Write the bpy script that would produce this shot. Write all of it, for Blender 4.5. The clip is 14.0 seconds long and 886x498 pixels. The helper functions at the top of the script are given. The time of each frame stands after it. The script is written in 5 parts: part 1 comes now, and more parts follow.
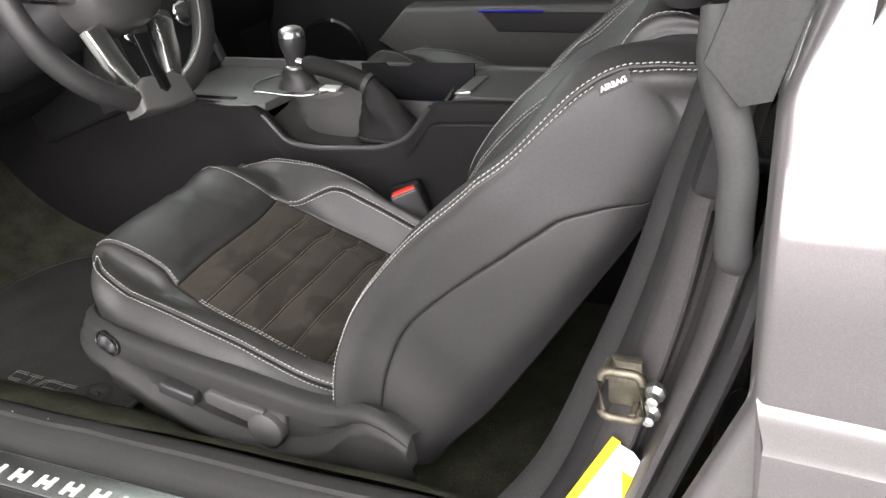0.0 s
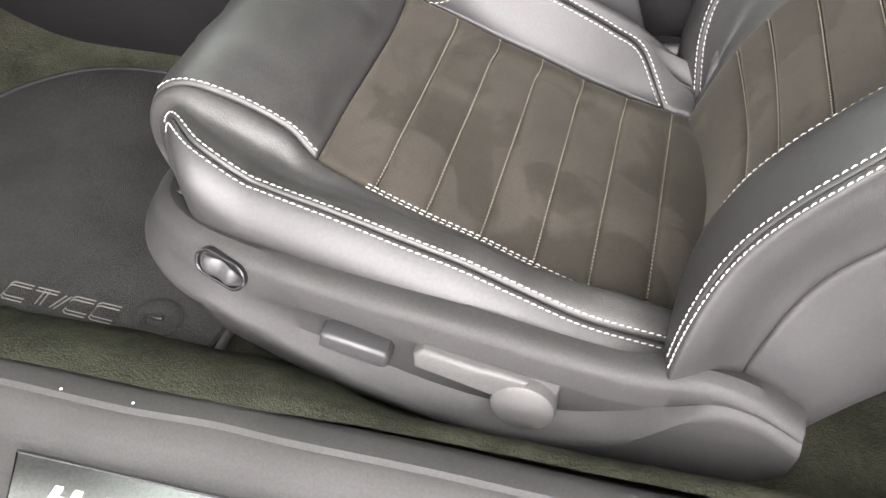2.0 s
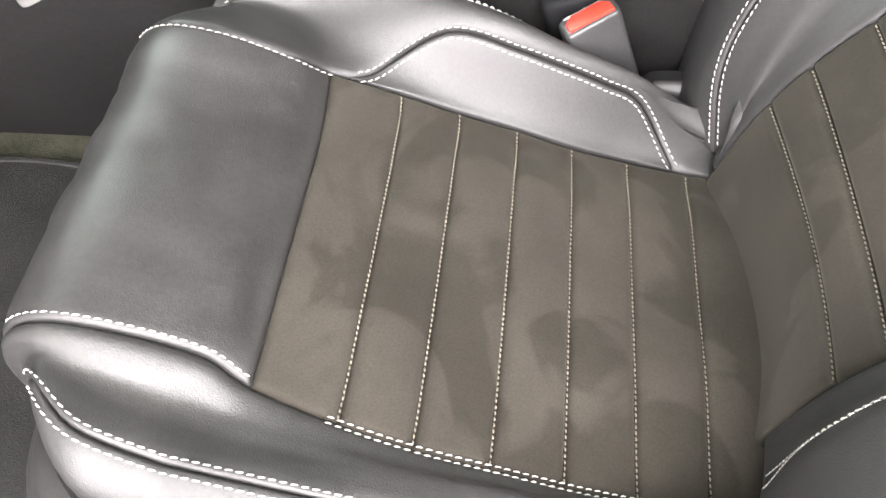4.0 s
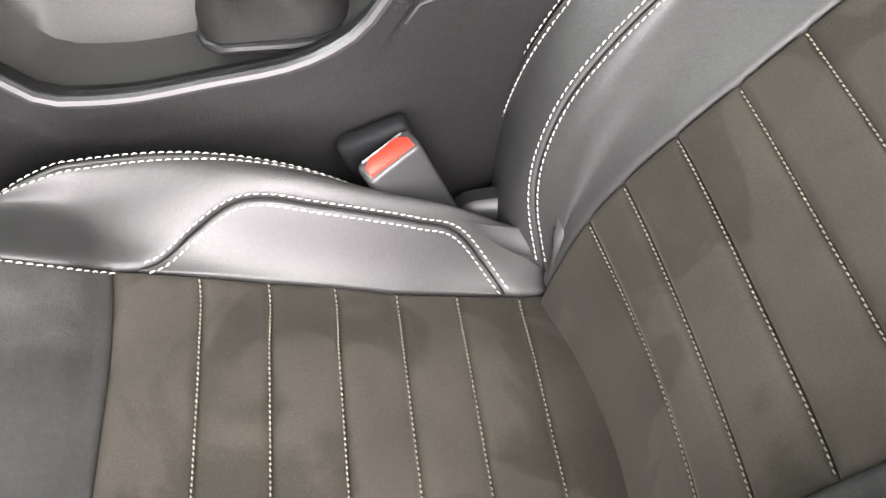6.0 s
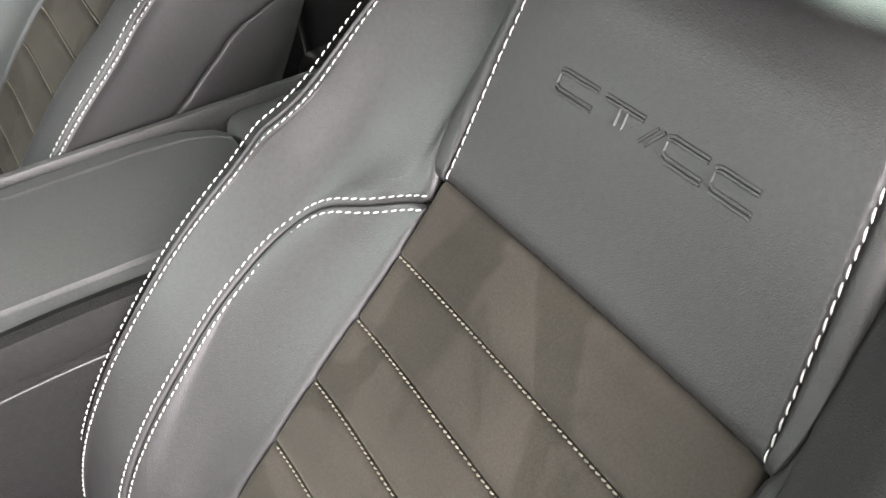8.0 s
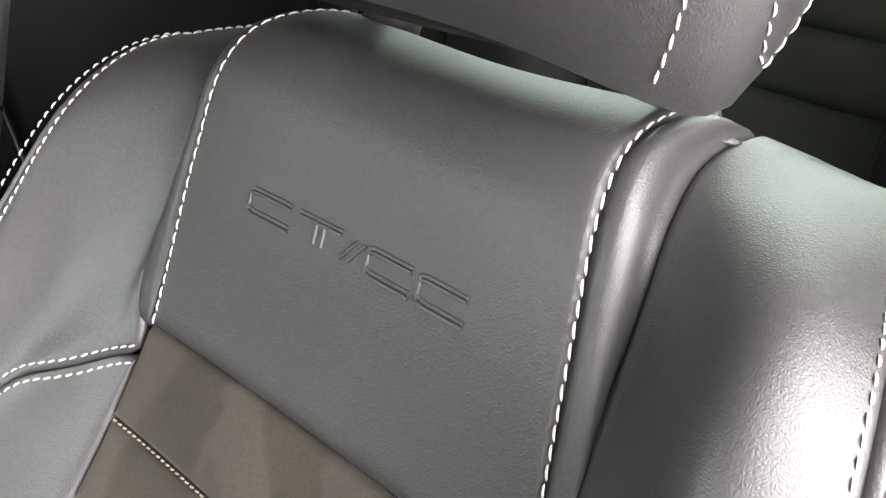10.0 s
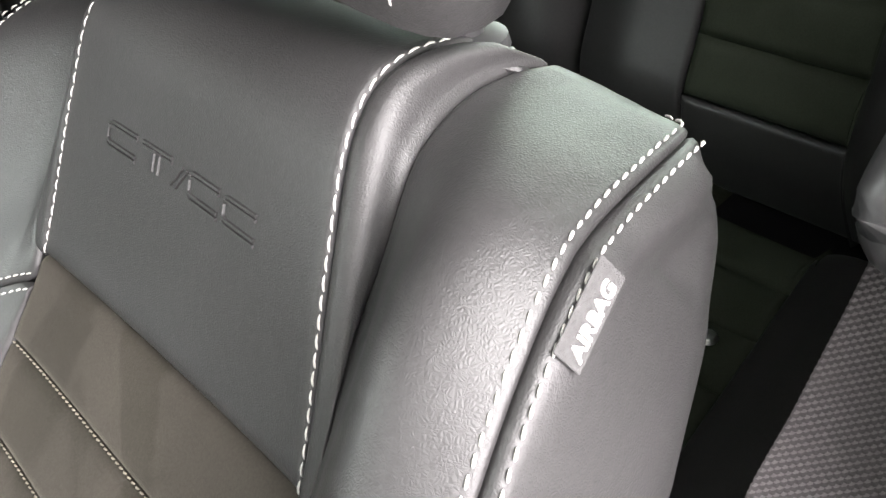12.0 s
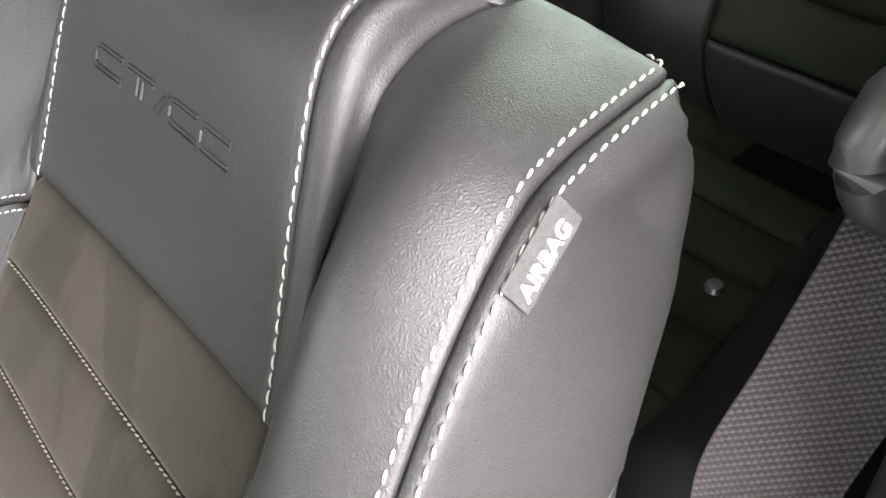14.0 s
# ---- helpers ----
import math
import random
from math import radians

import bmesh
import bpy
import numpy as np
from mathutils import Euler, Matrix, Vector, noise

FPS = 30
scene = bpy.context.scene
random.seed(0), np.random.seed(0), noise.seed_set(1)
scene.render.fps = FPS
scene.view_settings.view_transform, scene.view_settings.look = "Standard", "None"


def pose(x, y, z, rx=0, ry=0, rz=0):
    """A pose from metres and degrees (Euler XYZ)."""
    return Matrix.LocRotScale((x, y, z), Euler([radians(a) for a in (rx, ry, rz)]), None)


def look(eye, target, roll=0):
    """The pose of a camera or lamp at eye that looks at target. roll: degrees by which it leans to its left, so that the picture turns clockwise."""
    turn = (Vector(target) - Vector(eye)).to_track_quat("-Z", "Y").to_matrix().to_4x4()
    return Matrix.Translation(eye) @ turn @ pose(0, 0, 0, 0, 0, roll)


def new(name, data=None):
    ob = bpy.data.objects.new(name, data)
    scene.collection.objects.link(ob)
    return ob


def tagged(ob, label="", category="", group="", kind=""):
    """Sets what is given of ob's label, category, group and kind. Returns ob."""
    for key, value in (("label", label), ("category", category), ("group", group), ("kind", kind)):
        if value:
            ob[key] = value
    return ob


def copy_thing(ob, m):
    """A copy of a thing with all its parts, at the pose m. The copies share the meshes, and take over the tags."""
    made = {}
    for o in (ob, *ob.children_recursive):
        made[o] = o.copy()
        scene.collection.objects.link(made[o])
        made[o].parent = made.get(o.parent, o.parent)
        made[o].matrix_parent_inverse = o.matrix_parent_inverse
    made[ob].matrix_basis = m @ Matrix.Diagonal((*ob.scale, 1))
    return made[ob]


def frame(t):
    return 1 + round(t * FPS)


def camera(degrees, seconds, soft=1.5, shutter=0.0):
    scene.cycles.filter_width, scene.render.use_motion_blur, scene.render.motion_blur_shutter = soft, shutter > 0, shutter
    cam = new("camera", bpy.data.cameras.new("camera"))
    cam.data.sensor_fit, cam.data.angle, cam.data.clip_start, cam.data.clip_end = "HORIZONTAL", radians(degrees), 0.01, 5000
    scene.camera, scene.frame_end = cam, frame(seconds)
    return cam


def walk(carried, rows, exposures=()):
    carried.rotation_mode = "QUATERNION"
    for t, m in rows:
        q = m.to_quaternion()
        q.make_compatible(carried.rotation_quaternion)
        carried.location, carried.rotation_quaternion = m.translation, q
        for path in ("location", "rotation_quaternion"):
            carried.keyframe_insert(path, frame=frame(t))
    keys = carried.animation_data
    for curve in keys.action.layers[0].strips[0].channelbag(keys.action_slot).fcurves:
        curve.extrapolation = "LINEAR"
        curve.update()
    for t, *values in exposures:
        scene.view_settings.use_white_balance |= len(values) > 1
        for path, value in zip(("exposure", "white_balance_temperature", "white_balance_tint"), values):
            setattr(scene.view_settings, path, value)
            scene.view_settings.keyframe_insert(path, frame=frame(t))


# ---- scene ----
cam = camera(52.3, 14.0)
PATH = [
    (0, (0.06, 0.02, 1.193), (-0.691, 1.64, 0.293), -5.2),
    (0.5, (-0.107, 0.023, 1.191), (-0.811, 1.649, 0.263), -4.8),
    (1, (-0.269, 0.085, 1.148), (-0.866, 1.719, 0.161), -3.1),
    (1.5, (-0.422, 0.237, 1.07), (-0.896, 1.771, -0.123), -2.2),
    (2, (-0.506, 0.34, 1.045), (-0.912, 1.761, -0.302), -1.8),
    (2.5, (-0.54, 0.412, 1.049), (-0.914, 1.774, -0.367), -2.9),
    (3, (-0.565, 0.492, 1.048), (-0.896, 1.799, -0.429), -3.7),
    (3.2, (-0.579, 0.519, 1.057), (-0.891, 1.804, -0.444), -3.9),
    (5.3, (-0.611, 0.746, 1.049), (-0.641, 2.016, -0.496), -7.0),
    (5.5, (-0.615, 0.737, 1.055), (-0.579, 2.028, -0.472), -5.3),
    (6, (-0.57, 0.751, 1.076), (-0.494, 2.056, -0.437), -5.5),
    (6.5, (-0.502, 0.768, 1.094), (-0.349, 2.119, -0.372), -7.0),
    (7, (-0.483, 0.764, 1.108), (-0.103, 2.137, -0.296), -6.4),
    (7.5, (-0.457, 0.778, 1.135), (0.13, 2.13, -0.216), -5.6),
    (8, (-0.397, 0.787, 1.147), (0.255, 2.187, -0.123), -6.8),
    (8.5, (-0.367, 0.81, 1.131), (0.475, 2.183, -0.055), -5.7),
    (8.7, (-0.354, 0.821, 1.116), (0.553, 2.172, -0.047), -5.4),
    (10.8, (-0.334, 0.763, 1.137), (0.764, 1.964, -0.025), -6.5),
    (11, (-0.331, 0.751, 1.13), (0.75, 1.971, -0.028), -6.9),
    (11.5, (-0.304, 0.721, 1.122), (0.698, 1.998, -0.045), -8.2),
    (12, (-0.274, 0.704, 1.111), (0.655, 2.028, -0.064), -9.1),
    (12.5, (-0.25, 0.7, 1.095), (0.633, 2.032, -0.107), -8.2),
    (13, (-0.247, 0.7, 1.094), (0.602, 2.027, -0.138), -8.4),
    (13.5, (-0.251, 0.696, 1.106), (0.58, 2.012, -0.151), -8.6),
    (14, (-0.256, 0.691, 1.105), (0.56, 2.003, -0.165), -8.8),
]
walk(cam, [(t, look(eye, target, roll)) for t, eye, target, roll in PATH],
     exposures=[(0, -1.68), (0.5, -0.93), (1.0, -0.45), (1.5, -0.41), (2.0, -0.41), (3.0, -0.24), (5.5, -0.05), (6.0, -0.10), (7.0, 0.02), (8.5, -0.02), (11.0, -0.06), (12.5, -0.20), (14.0, -0.25)])

# ---------------------------------------------------------------- world and light
world = bpy.data.worlds.new("showroom_air")
scene.world = world
world.use_nodes = True
world.node_tree.nodes["Background"].inputs[0].default_value = (0.80, 0.86, 0.84, 1)
world.node_tree.nodes["Background"].inputs[1].default_value = 0.35


def area_lamp(name, eye, target, sx, sy, power, colour):
    lamp = bpy.data.lights.new(name, "AREA")
    lamp.shape, lamp.size, lamp.size_y, lamp.energy, lamp.color = "RECTANGLE", sx, sy, power, colour
    ob = new(name, lamp)
    ob.matrix_world = look(eye, target)
    return ob


# Main lamp, out of view, set from the highlights on the seat.
area_lamp("unseen_light_panel", (0.5, -1.9, 3.15), (-0.35, 0.9, 0.6), 4.2, 2.6, 1080, (1.0, 0.955, 0.955))
# Added broad side fill; no window is known on this side.
area_lamp("side_fill_lamp", (-0.8, -6.78, 1.75), (-0.8, 0.0, 1.75), 10.0, 2.7, 2500, (1.0, 0.912, 0.950))
# Weak green-tinted fill added from the front; its source is unseen.
area_lamp("unseen_light_panel", (-2.9, 0.2, 2.9), (-0.5, 1.1, 0.6), 0.6, 3.0, 35, (0.93, 1.0, 0.97))
# Lamp added high behind the car to brighten the rear bench.
area_lamp("unseen_light_panel", (2.4, 1.4, 3.3), (0.4, 1.3, 0.6), 2.4, 0.8, 800, (0.86, 1.0, 0.90))
# Green-tinted fill added over the rear deck to lift the bench and belt.
area_lamp("rear_fill_lamp", (1.02, 1.42, 1.34), (0.15, 1.15, 0.60), 1.0, 0.4, 38, (0.84, 1.0, 0.88))
# Fill lamp standing in for light through the windscreen, source unseen.
area_lamp("windscreen_fill", (-1.70, 1.72, 1.75), (-0.3, 1.0, 0.75), 0.7, 0.6, 38, (0.90, 1.0, 0.95))


# ---------------------------------------------------------------- materials
def nodes_of(name):
    m = bpy.data.materials.new(name)
    m.use_nodes = True
    nt = m.node_tree
    return m, nt, nt.nodes["Principled BSDF"]


def add(nt, kind, **inputs):
    n = nt.nodes.new(kind)
    for k, v in inputs.items():
        n.inputs[k.replace("_", " ")].default_value = v
    return n


def surface(name, colour, rough=0.5, metal=0.0, grain=0.0, grain_size=900.0, stain=0.12, stain_size=9.0,
            kind="noise", sheen=0.0, coat=0.0, spec=0.5, rough_var=0.08, depth=0.001):
    """A procedural material: two scales of colour variation, a fine relief and a varied roughness."""
    m, nt, b = nodes_of(name)
    tex = add(nt, "ShaderNodeTexCoord")
    big = add(nt, "ShaderNodeTexNoise", Scale=stain_size, Detail=5.0, Roughness=0.6)
    fine = add(nt, "ShaderNodeTexNoise", Scale=grain_size * 0.5, Detail=3.0)
    nt.links.new(tex.outputs["Object"], big.inputs["Vector"])
    nt.links.new(tex.outputs["Object"], fine.inputs["Vector"])
    ramp = add(nt, "ShaderNodeValToRGB")
    lo = [c * (1 - stain) for c in colour] + [1]
    hi = [min(1, c * (1 + stain)) for c in colour] + [1]
    ramp.color_ramp.elements[0].position, ramp.color_ramp.elements[1].position = 0.32, 0.68
    ramp.color_ramp.elements[0].color, ramp.color_ramp.elements[1].color = lo, hi
    nt.links.new(big.outputs[0], ramp.inputs[0])
    mix = nt.nodes.new("ShaderNodeMix")
    mix.data_type, mix.blend_type = "RGBA", "OVERLAY"
    mix.inputs[0].default_value = 0.35
    nt.links.new(ramp.outputs[0], mix.inputs[6])
    nt.links.new(fine.outputs[0], mix.inputs[7])
    nt.links.new(mix.outputs[2], b.inputs["Base Color"])
    rr = add(nt, "ShaderNodeMapRange")
    rr.inputs["To Min"].default_value, rr.inputs["To Max"].default_value = rough - rough_var, rough + rough_var
    nt.links.new(big.outputs[0], rr.inputs["Value"])
    nt.links.new(rr.outputs[0], b.inputs["Roughness"])
    b.inputs["Metallic"].default_value = metal
    b.inputs["Specular IOR Level"].default_value = spec
    if sheen:
        b.inputs["Sheen Weight"].default_value = sheen
        b.inputs["Sheen Roughness"].default_value = 0.4
        b.inputs["Sheen Tint"].default_value = (0.9, 0.85, 0.72, 1)
    if coat:
        b.inputs["Coat Weight"].default_value = coat
        b.inputs["Coat Roughness"].default_value = 0.06
    if grain:
        if kind == "leather":
            g = add(nt, "ShaderNodeTexVoronoi", Scale=grain_size)
            g.feature = "DISTANCE_TO_EDGE"
            warp = add(nt, "ShaderNodeTexNoise", Scale=grain_size * 0.25, Detail=2.0)
            nt.links.new(tex.outputs["Object"], warp.inputs["Vector"])
            wm = nt.nodes.new("ShaderNodeMix")
            wm.data_type, wm.blend_type = "RGBA", "LINEAR_LIGHT"
            wm.inputs[0].default_value = 0.0025
            nt.links.new(tex.outputs["Object"], wm.inputs[6])
            nt.links.new(warp.outputs[1], wm.inputs[7])
            nt.links.new(wm.outputs[2], g.inputs["Vector"])
            out = g.outputs["Distance"]
        else:
            g = add(nt, "ShaderNodeTexNoise", Scale=grain_size, Detail=4.0, Roughness=0.65)
            nt.links.new(tex.outputs["Object"], g.inputs["Vector"])
            out = g.outputs[0]
        bump = add(nt, "ShaderNodeBump", Strength=grain, Distance=depth)
        nt.links.new(out, bump.inputs["Height"])
        nt.links.new(bump.outputs[0], b.inputs["Normal"])
    return m


LEATHER = surface("black_leather", (0.027, 0.0265, 0.0265), 0.45, grain=0.22, grain_size=680, spec=0.58, kind="leather", stain=0.10, rough_var=0.07, depth=0.0012)
LEATHER_WORN = surface("worn_black_leather", (0.032, 0.0315, 0.0305), 0.44, spec=0.55, grain=0.20, grain_size=480, kind="leather", stain=0.18, stain_size=14, rough_var=0.10, depth=0.0015)
SUEDE = surface("brown_grey_suede", (0.042, 0.0372, 0.0312), 0.93, grain=0.35, grain_size=1500, stain=0.16, stain_size=12, sheen=0.10, spec=0.15, rough_var=0.04, depth=0.0006)


def brushed_nap(m, size, depth):
    """Darker patches where the pile has been stroked the other way."""
    nt = m.node_tree
    b = nt.nodes["Principled BSDF"]
    src = b.inputs["Base Color"].links[0].from_socket
    tex = add(nt, "ShaderNodeTexCoord")
    n = add(nt, "ShaderNodeTexNoise", Scale=size, Detail=3.0, Roughness=0.45, Distortion=1.2)
    nt.links.new(tex.outputs["Object"], n.inputs["Vector"])
    r = add(nt, "ShaderNodeValToRGB")
    r.color_ramp.elements[0].position, r.color_ramp.elements[1].position = 0.475, 0.53
    r.color_ramp.elements[0].color, r.color_ramp.elements[1].color = (depth, depth, depth * 0.97, 1), (1, 1, 1, 1)
    nt.links.new(n.outputs[0], r.inputs[0])
    mx = nt.nodes.new("ShaderNodeMix")
    mx.data_type, mx.blend_type = "RGBA", "MULTIPLY"
    mx.inputs[0].default_value = 1.0
    nt.links.new(src, mx.inputs[6])
    nt.links.new(r.outputs[0], mx.inputs[7])
    nt.links.new(mx.outputs[2], b.inputs["Base Color"])


brushed_nap(SUEDE, 8.0, 0.72)
BENCH = surface("dark_green_grey_suede", (0.038, 0.045, 0.032), 0.93, grain=0.3, grain_size=1200, stain=0.15, stain_size=12, spec=0.12, depth=0.0006)
SATIN = surface("satin_grey_console_plastic", (0.088, 0.087, 0.084), 0.46, grain=0.12, grain_size=1200, stain=0.06, rough_var=0.05)
VINYL = surface("soft_black_vinyl", (0.012, 0.012, 0.0115), 0.66, spec=0.2, grain=0.3, grain_size=500, kind="leather", stain=0.12, depth=0.0008)
# Real black plastic parts, and also the painted shade in the bench's gap.
BLACK = surface("black_plastic_and_gap_shade", (0.006, 0.006, 0.007), 0.70, stain=0.1, spec=0.2)
THREAD = surface("pale_grey_thread", (0.52, 0.51, 0.48), 0.7, stain=0.10, stain_size=60, spec=0.3)
THREAD_DARK = surface("fawn_thread", (0.185, 0.168, 0.132), 0.8, stain=0.15, stain_size=60, spec=0.2)
PLASTIC = surface("grained_black_plastic", (0.062, 0.061, 0.060), 0.52, grain=0.30, grain_size=900, stain=0.08, depth=0.0008)
# Console plastic with the seat's shadow put into its base colour.
SHADED_PLASTIC = surface("shaded_console_plastic", (0.018, 0.0175, 0.0175), 0.60, grain=0.55, grain_size=420, kind="leather", stain=0.10, spec=0.3, depth=0.0010)
PLASTIC_SMOOTH = surface("satin_black_plastic", (0.035, 0.035, 0.036), 0.36, stain=0.08, rough_var=0.06)
PLASTIC_DARK = surface("dark_plastic", (0.012, 0.012, 0.0125), 0.45, stain=0.1)
GLOSS_BLACK = surface("gloss_black_plastic", (0.008, 0.008, 0.009), 0.12, stain=0.05, rough_var=0.04)
CARPET = surface("olive_carpet", (0.074, 0.076, 0.056), 0.97, grain=1.0, grain_size=420, stain=0.30, stain_size=20, spec=0.05, depth=0.004)
MAT = surface("charcoal_carpet_mat", (0.036, 0.036, 0.035), 0.97, grain=1.0, grain_size=600, stain=0.22, stain_size=9, spec=0.05, depth=0.003)
SILVER = surface("brushed_silver_trim", (0.62, 0.62, 0.61), 0.28, metal=1.0, grain=0.05, grain_size=700, stain=0.05)
CHROME = surface("chrome", (0.78, 0.78, 0.78), 0.09, metal=1.0, stain=0.03, rough_var=0.03)
ALUMINIUM = surface("satin_aluminium", (0.52, 0.53, 0.52), 0.34, metal=1.0, stain=0.06)
STEEL = surface("zinc_yellow_steel", (0.17, 0.155, 0.12), 0.46, metal=0.9, stain=0.25, stain_size=60)
RED = surface("red_button_plastic", (0.75, 0.035, 0.02), 0.35, stain=0.06)
PAINT = surface("grey_metallic_paint", (0.165, 0.155, 0.158), 0.30, metal=0.55, grain=0.03, grain_size=2500, stain=0.03, coat=1.0, rough_var=0.03)
JAMB = surface("grey_jamb_paint", (0.150, 0.142, 0.141), 0.42, metal=0.35, stain=0.06, coat=0.3)
RUBBER = surface("black_rubber_seal", (0.042, 0.042, 0.042), 0.62, grain=0.2, grain_size=700, stain=0.15)
FELT = surface("grey_woven_trim", (0.075, 0.074, 0.074), 0.9, grain=0.7, grain_size=800, stain=0.1, spec=0.1, depth=0.001)
BELT = surface("grey_belt_webbing", (0.070, 0.064, 0.066), 0.75, grain=0.3, grain_size=900, stain=0.12, spec=0.3)
BELT_LIGHT = surface("pale_belt_thread", (0.130, 0.119, 0.122), 0.6, stain=0.12, stain_size=60, spec=0.4)
WHITE = surface("white_print", (0.78, 0.78, 0.76), 0.55, stain=0.06)
YELLOW = surface("yellow_print", (0.80, 0.62, 0.02), 0.5, stain=0.05)
GREY_PRINT = surface("grey_print", (0.12, 0.116, 0.108), 0.6, stain=0.12, stain_size=40)
# Plain blue colour painted in for a glow; it emits nothing.
BLUE = surface("blue_glow_paint", (0.012, 0.012, 0.42), 0.3, stain=0.05)
WALL = surface("white_painted_wall", (0.72, 0.73, 0.71), 0.8, grain=0.2, grain_size=60, stain=0.05, stain_size=1.5)
CONCRETE = surface("grey_epoxy_floor", (0.36, 0.36, 0.35), 0.35, grain=0.1, grain_size=90, stain=0.12, stain_size=2.0)


# ---------------------------------------------------------------- building helpers
def link_mesh(name, verts, faces, material, parent=None, label="", smooth=True):
    me = bpy.data.meshes.new(name)
    me.from_pydata([tuple(float(c) for c in v) for v in verts], [], faces)
    me.validate()
    me.update()
    me.materials.append(material)
    if smooth:
        me.polygons.foreach_set("use_smooth", [True] * len(me.polygons))
    ob = new(name, me)
    ob.parent = parent
    if label:
        ob["label"] = label
    return ob


def part(name, bm, material, parent, label="", smooth=True):
    bmesh.ops.recalc_face_normals(bm, faces=bm.faces)
    me = bpy.data.meshes.new(name)
    bm.to_mesh(me)
    bm.free()
    me.materials.append(material)
    if smooth:
        me.polygons.foreach_set("use_smooth", [True] * len(me.polygons))
        me.set_sharp_from_angle(angle=radians(40))
    ob = new(name, me)
    ob.parent = parent
    if label:
        ob["label"] = label
    return ob


def thing(name, label, category, group="", kind=""):
    return tagged(new(name), label, category, group, kind)


def box(lo, hi, bevel=0.003, seg=2, m=None):
    bm = bmesh.new()
    bmesh.ops.create_cube(bm, size=1)
    for v in bm.verts:
        v.co = Vector([lo[i] + (v.co[i] + 0.5) * (hi[i] - lo[i]) for i in range(3)])
    if bevel:
        bmesh.ops.bevel(bm, geom=list(bm.edges), offset=bevel, segments=seg, affect="EDGES", profile=0.5)
    if m is not None:
        bmesh.ops.transform(bm, matrix=m, verts=bm.verts)
    return bm


def join(*bms):
    me = bpy.data.meshes.new("joined")
    out = bmesh.new()
    for b in bms:
        b.to_mesh(me)
        out.from_mesh(me)
        b.free()
    bpy.data.meshes.remove(me)
    return out


def prism(outline, axis, lo, hi, bevel=0.003, seg=2):
    """A closed outline in a plane, given thickness along an axis (0, 1 or 2), with rounded edges."""
    bm = bmesh.new()
    def at(p, w):
        q = list(p)
        q.insert(axis, w)
        return Vector(q)
    a = [bm.verts.new(at(p, lo)) for p in outline]
    b = [bm.verts.new(at(p, hi)) for p in outline]
    n = len(a)
    fa = bm.faces.new(a)
    fb = bm.faces.new(b[::-1])
    for i in range(n):
        bm.faces.new((a[i], b[i], b[(i + 1) % n], a[(i + 1) % n]))
    bmesh.ops.recalc_face_normals(bm, faces=bm.faces)
    if bevel:
        rim = [e for e in bm.edges if fa in e.link_faces or fb in e.link_faces]
        bmesh.ops.bevel(bm, geom=rim, offset=bevel, segments=seg, affect="EDGES", profile=0.5)
    return bm


def rounded(w, h, r, seg=5):
    """A rounded rectangle round the origin."""
    out = []
    for cx, cy, a0 in ((w / 2 - r, h / 2 - r, 0), (-w / 2 + r, h / 2 - r, 90), (-w / 2 + r, -h / 2 + r, 180), (w / 2 - r, -h / 2 + r, 270)):
        for i in range(seg + 1):
            a = radians(a0 + 90 * i / seg)
            out.append((cx + r * math.cos(a), cy + r * math.sin(a)))
    return out


def spline(xk, yk, x):
    """A smooth curve through knots."""
    xk, yk, x = np.asarray(xk, float), np.asarray(yk, float), np.clip(np.asarray(x, float), xk[0], xk[-1])
    m = np.gradient(yk, xk)
    i = np.clip(np.searchsorted(xk, x, side="right") - 1, 0, len(xk) - 2)
    h = xk[i + 1] - xk[i]
    t = (x - xk[i]) / h
    return ((2 * t**3 - 3 * t**2 + 1) * yk[i] + (t**3 - 2 * t**2 + t) * h * m[i]
            + (-2 * t**3 + 3 * t**2) * yk[i + 1] + (t**3 - t**2) * h * m[i + 1])


def curve_points(pts, n):
    p = np.array(pts, float)
    s = np.r_[0, np.cumsum(np.linalg.norm(np.diff(p, axis=0), axis=1))]
    q = np.linspace(0, s[-1], n)
    return np.stack([spline(s, p[:, k], q) for k in range(p.shape[1])], 1)


def tube(pts, radius, sides=8, closed=False, flat=1.0, up=(0, 0, 1)):
    """A tube along points; radius a number or one a point; flat squeezes it along its second axis."""
    pts = [Vector(p) for p in pts]
    n = len(pts)
    rad = [radius] * n if isinstance(radius, (int, float)) else list(radius)
    bm = bmesh.new()
    rings = []
    for i, p in enumerate(pts):
        a = pts[i - 1] if i or closed else pts[i]
        b = pts[(i + 1) % n] if i < n - 1 or closed else pts[i]
        d = (b - a).normalized()
        s = d.cross(Vector(up))
        s = s.normalized() if s.length > 1e-6 else d.orthogonal().normalized()
        w = s.cross(d)
        rings.append([bm.verts.new(p + rad[i] * (math.cos(t) * s + flat * math.sin(t) * w)) for t in [2 * math.pi * k / sides for k in range(sides)]])
    for i in range(n if closed else n - 1):
        r0, r1 = rings[i], rings[(i + 1) % n]
        for k in range(sides):
            bm.faces.new((r0[k], r0[(k + 1) % sides], r1[(k + 1) % sides], r1[k]))
    if not closed:
        bm.faces.new(rings[0][::-1])
        bm.faces.new(rings[-1])
    return bm


def loft(rings, cap=True):
    """A skin over closed rings of as many points each."""
    bm = bmesh.new()
    vs = [[bm.verts.new(Vector(p)) for p in r] for r in rings]
    n = len(vs[0])
    for a, b in zip(vs, vs[1:]):
        for k in range(n):
            bm.faces.new((a[k], a[(k + 1) % n], b[(k + 1) % n], b[k]))
    if cap:
        bm.faces.new(vs[0][::-1])
        bm.faces.new(vs[-1])
    return bm


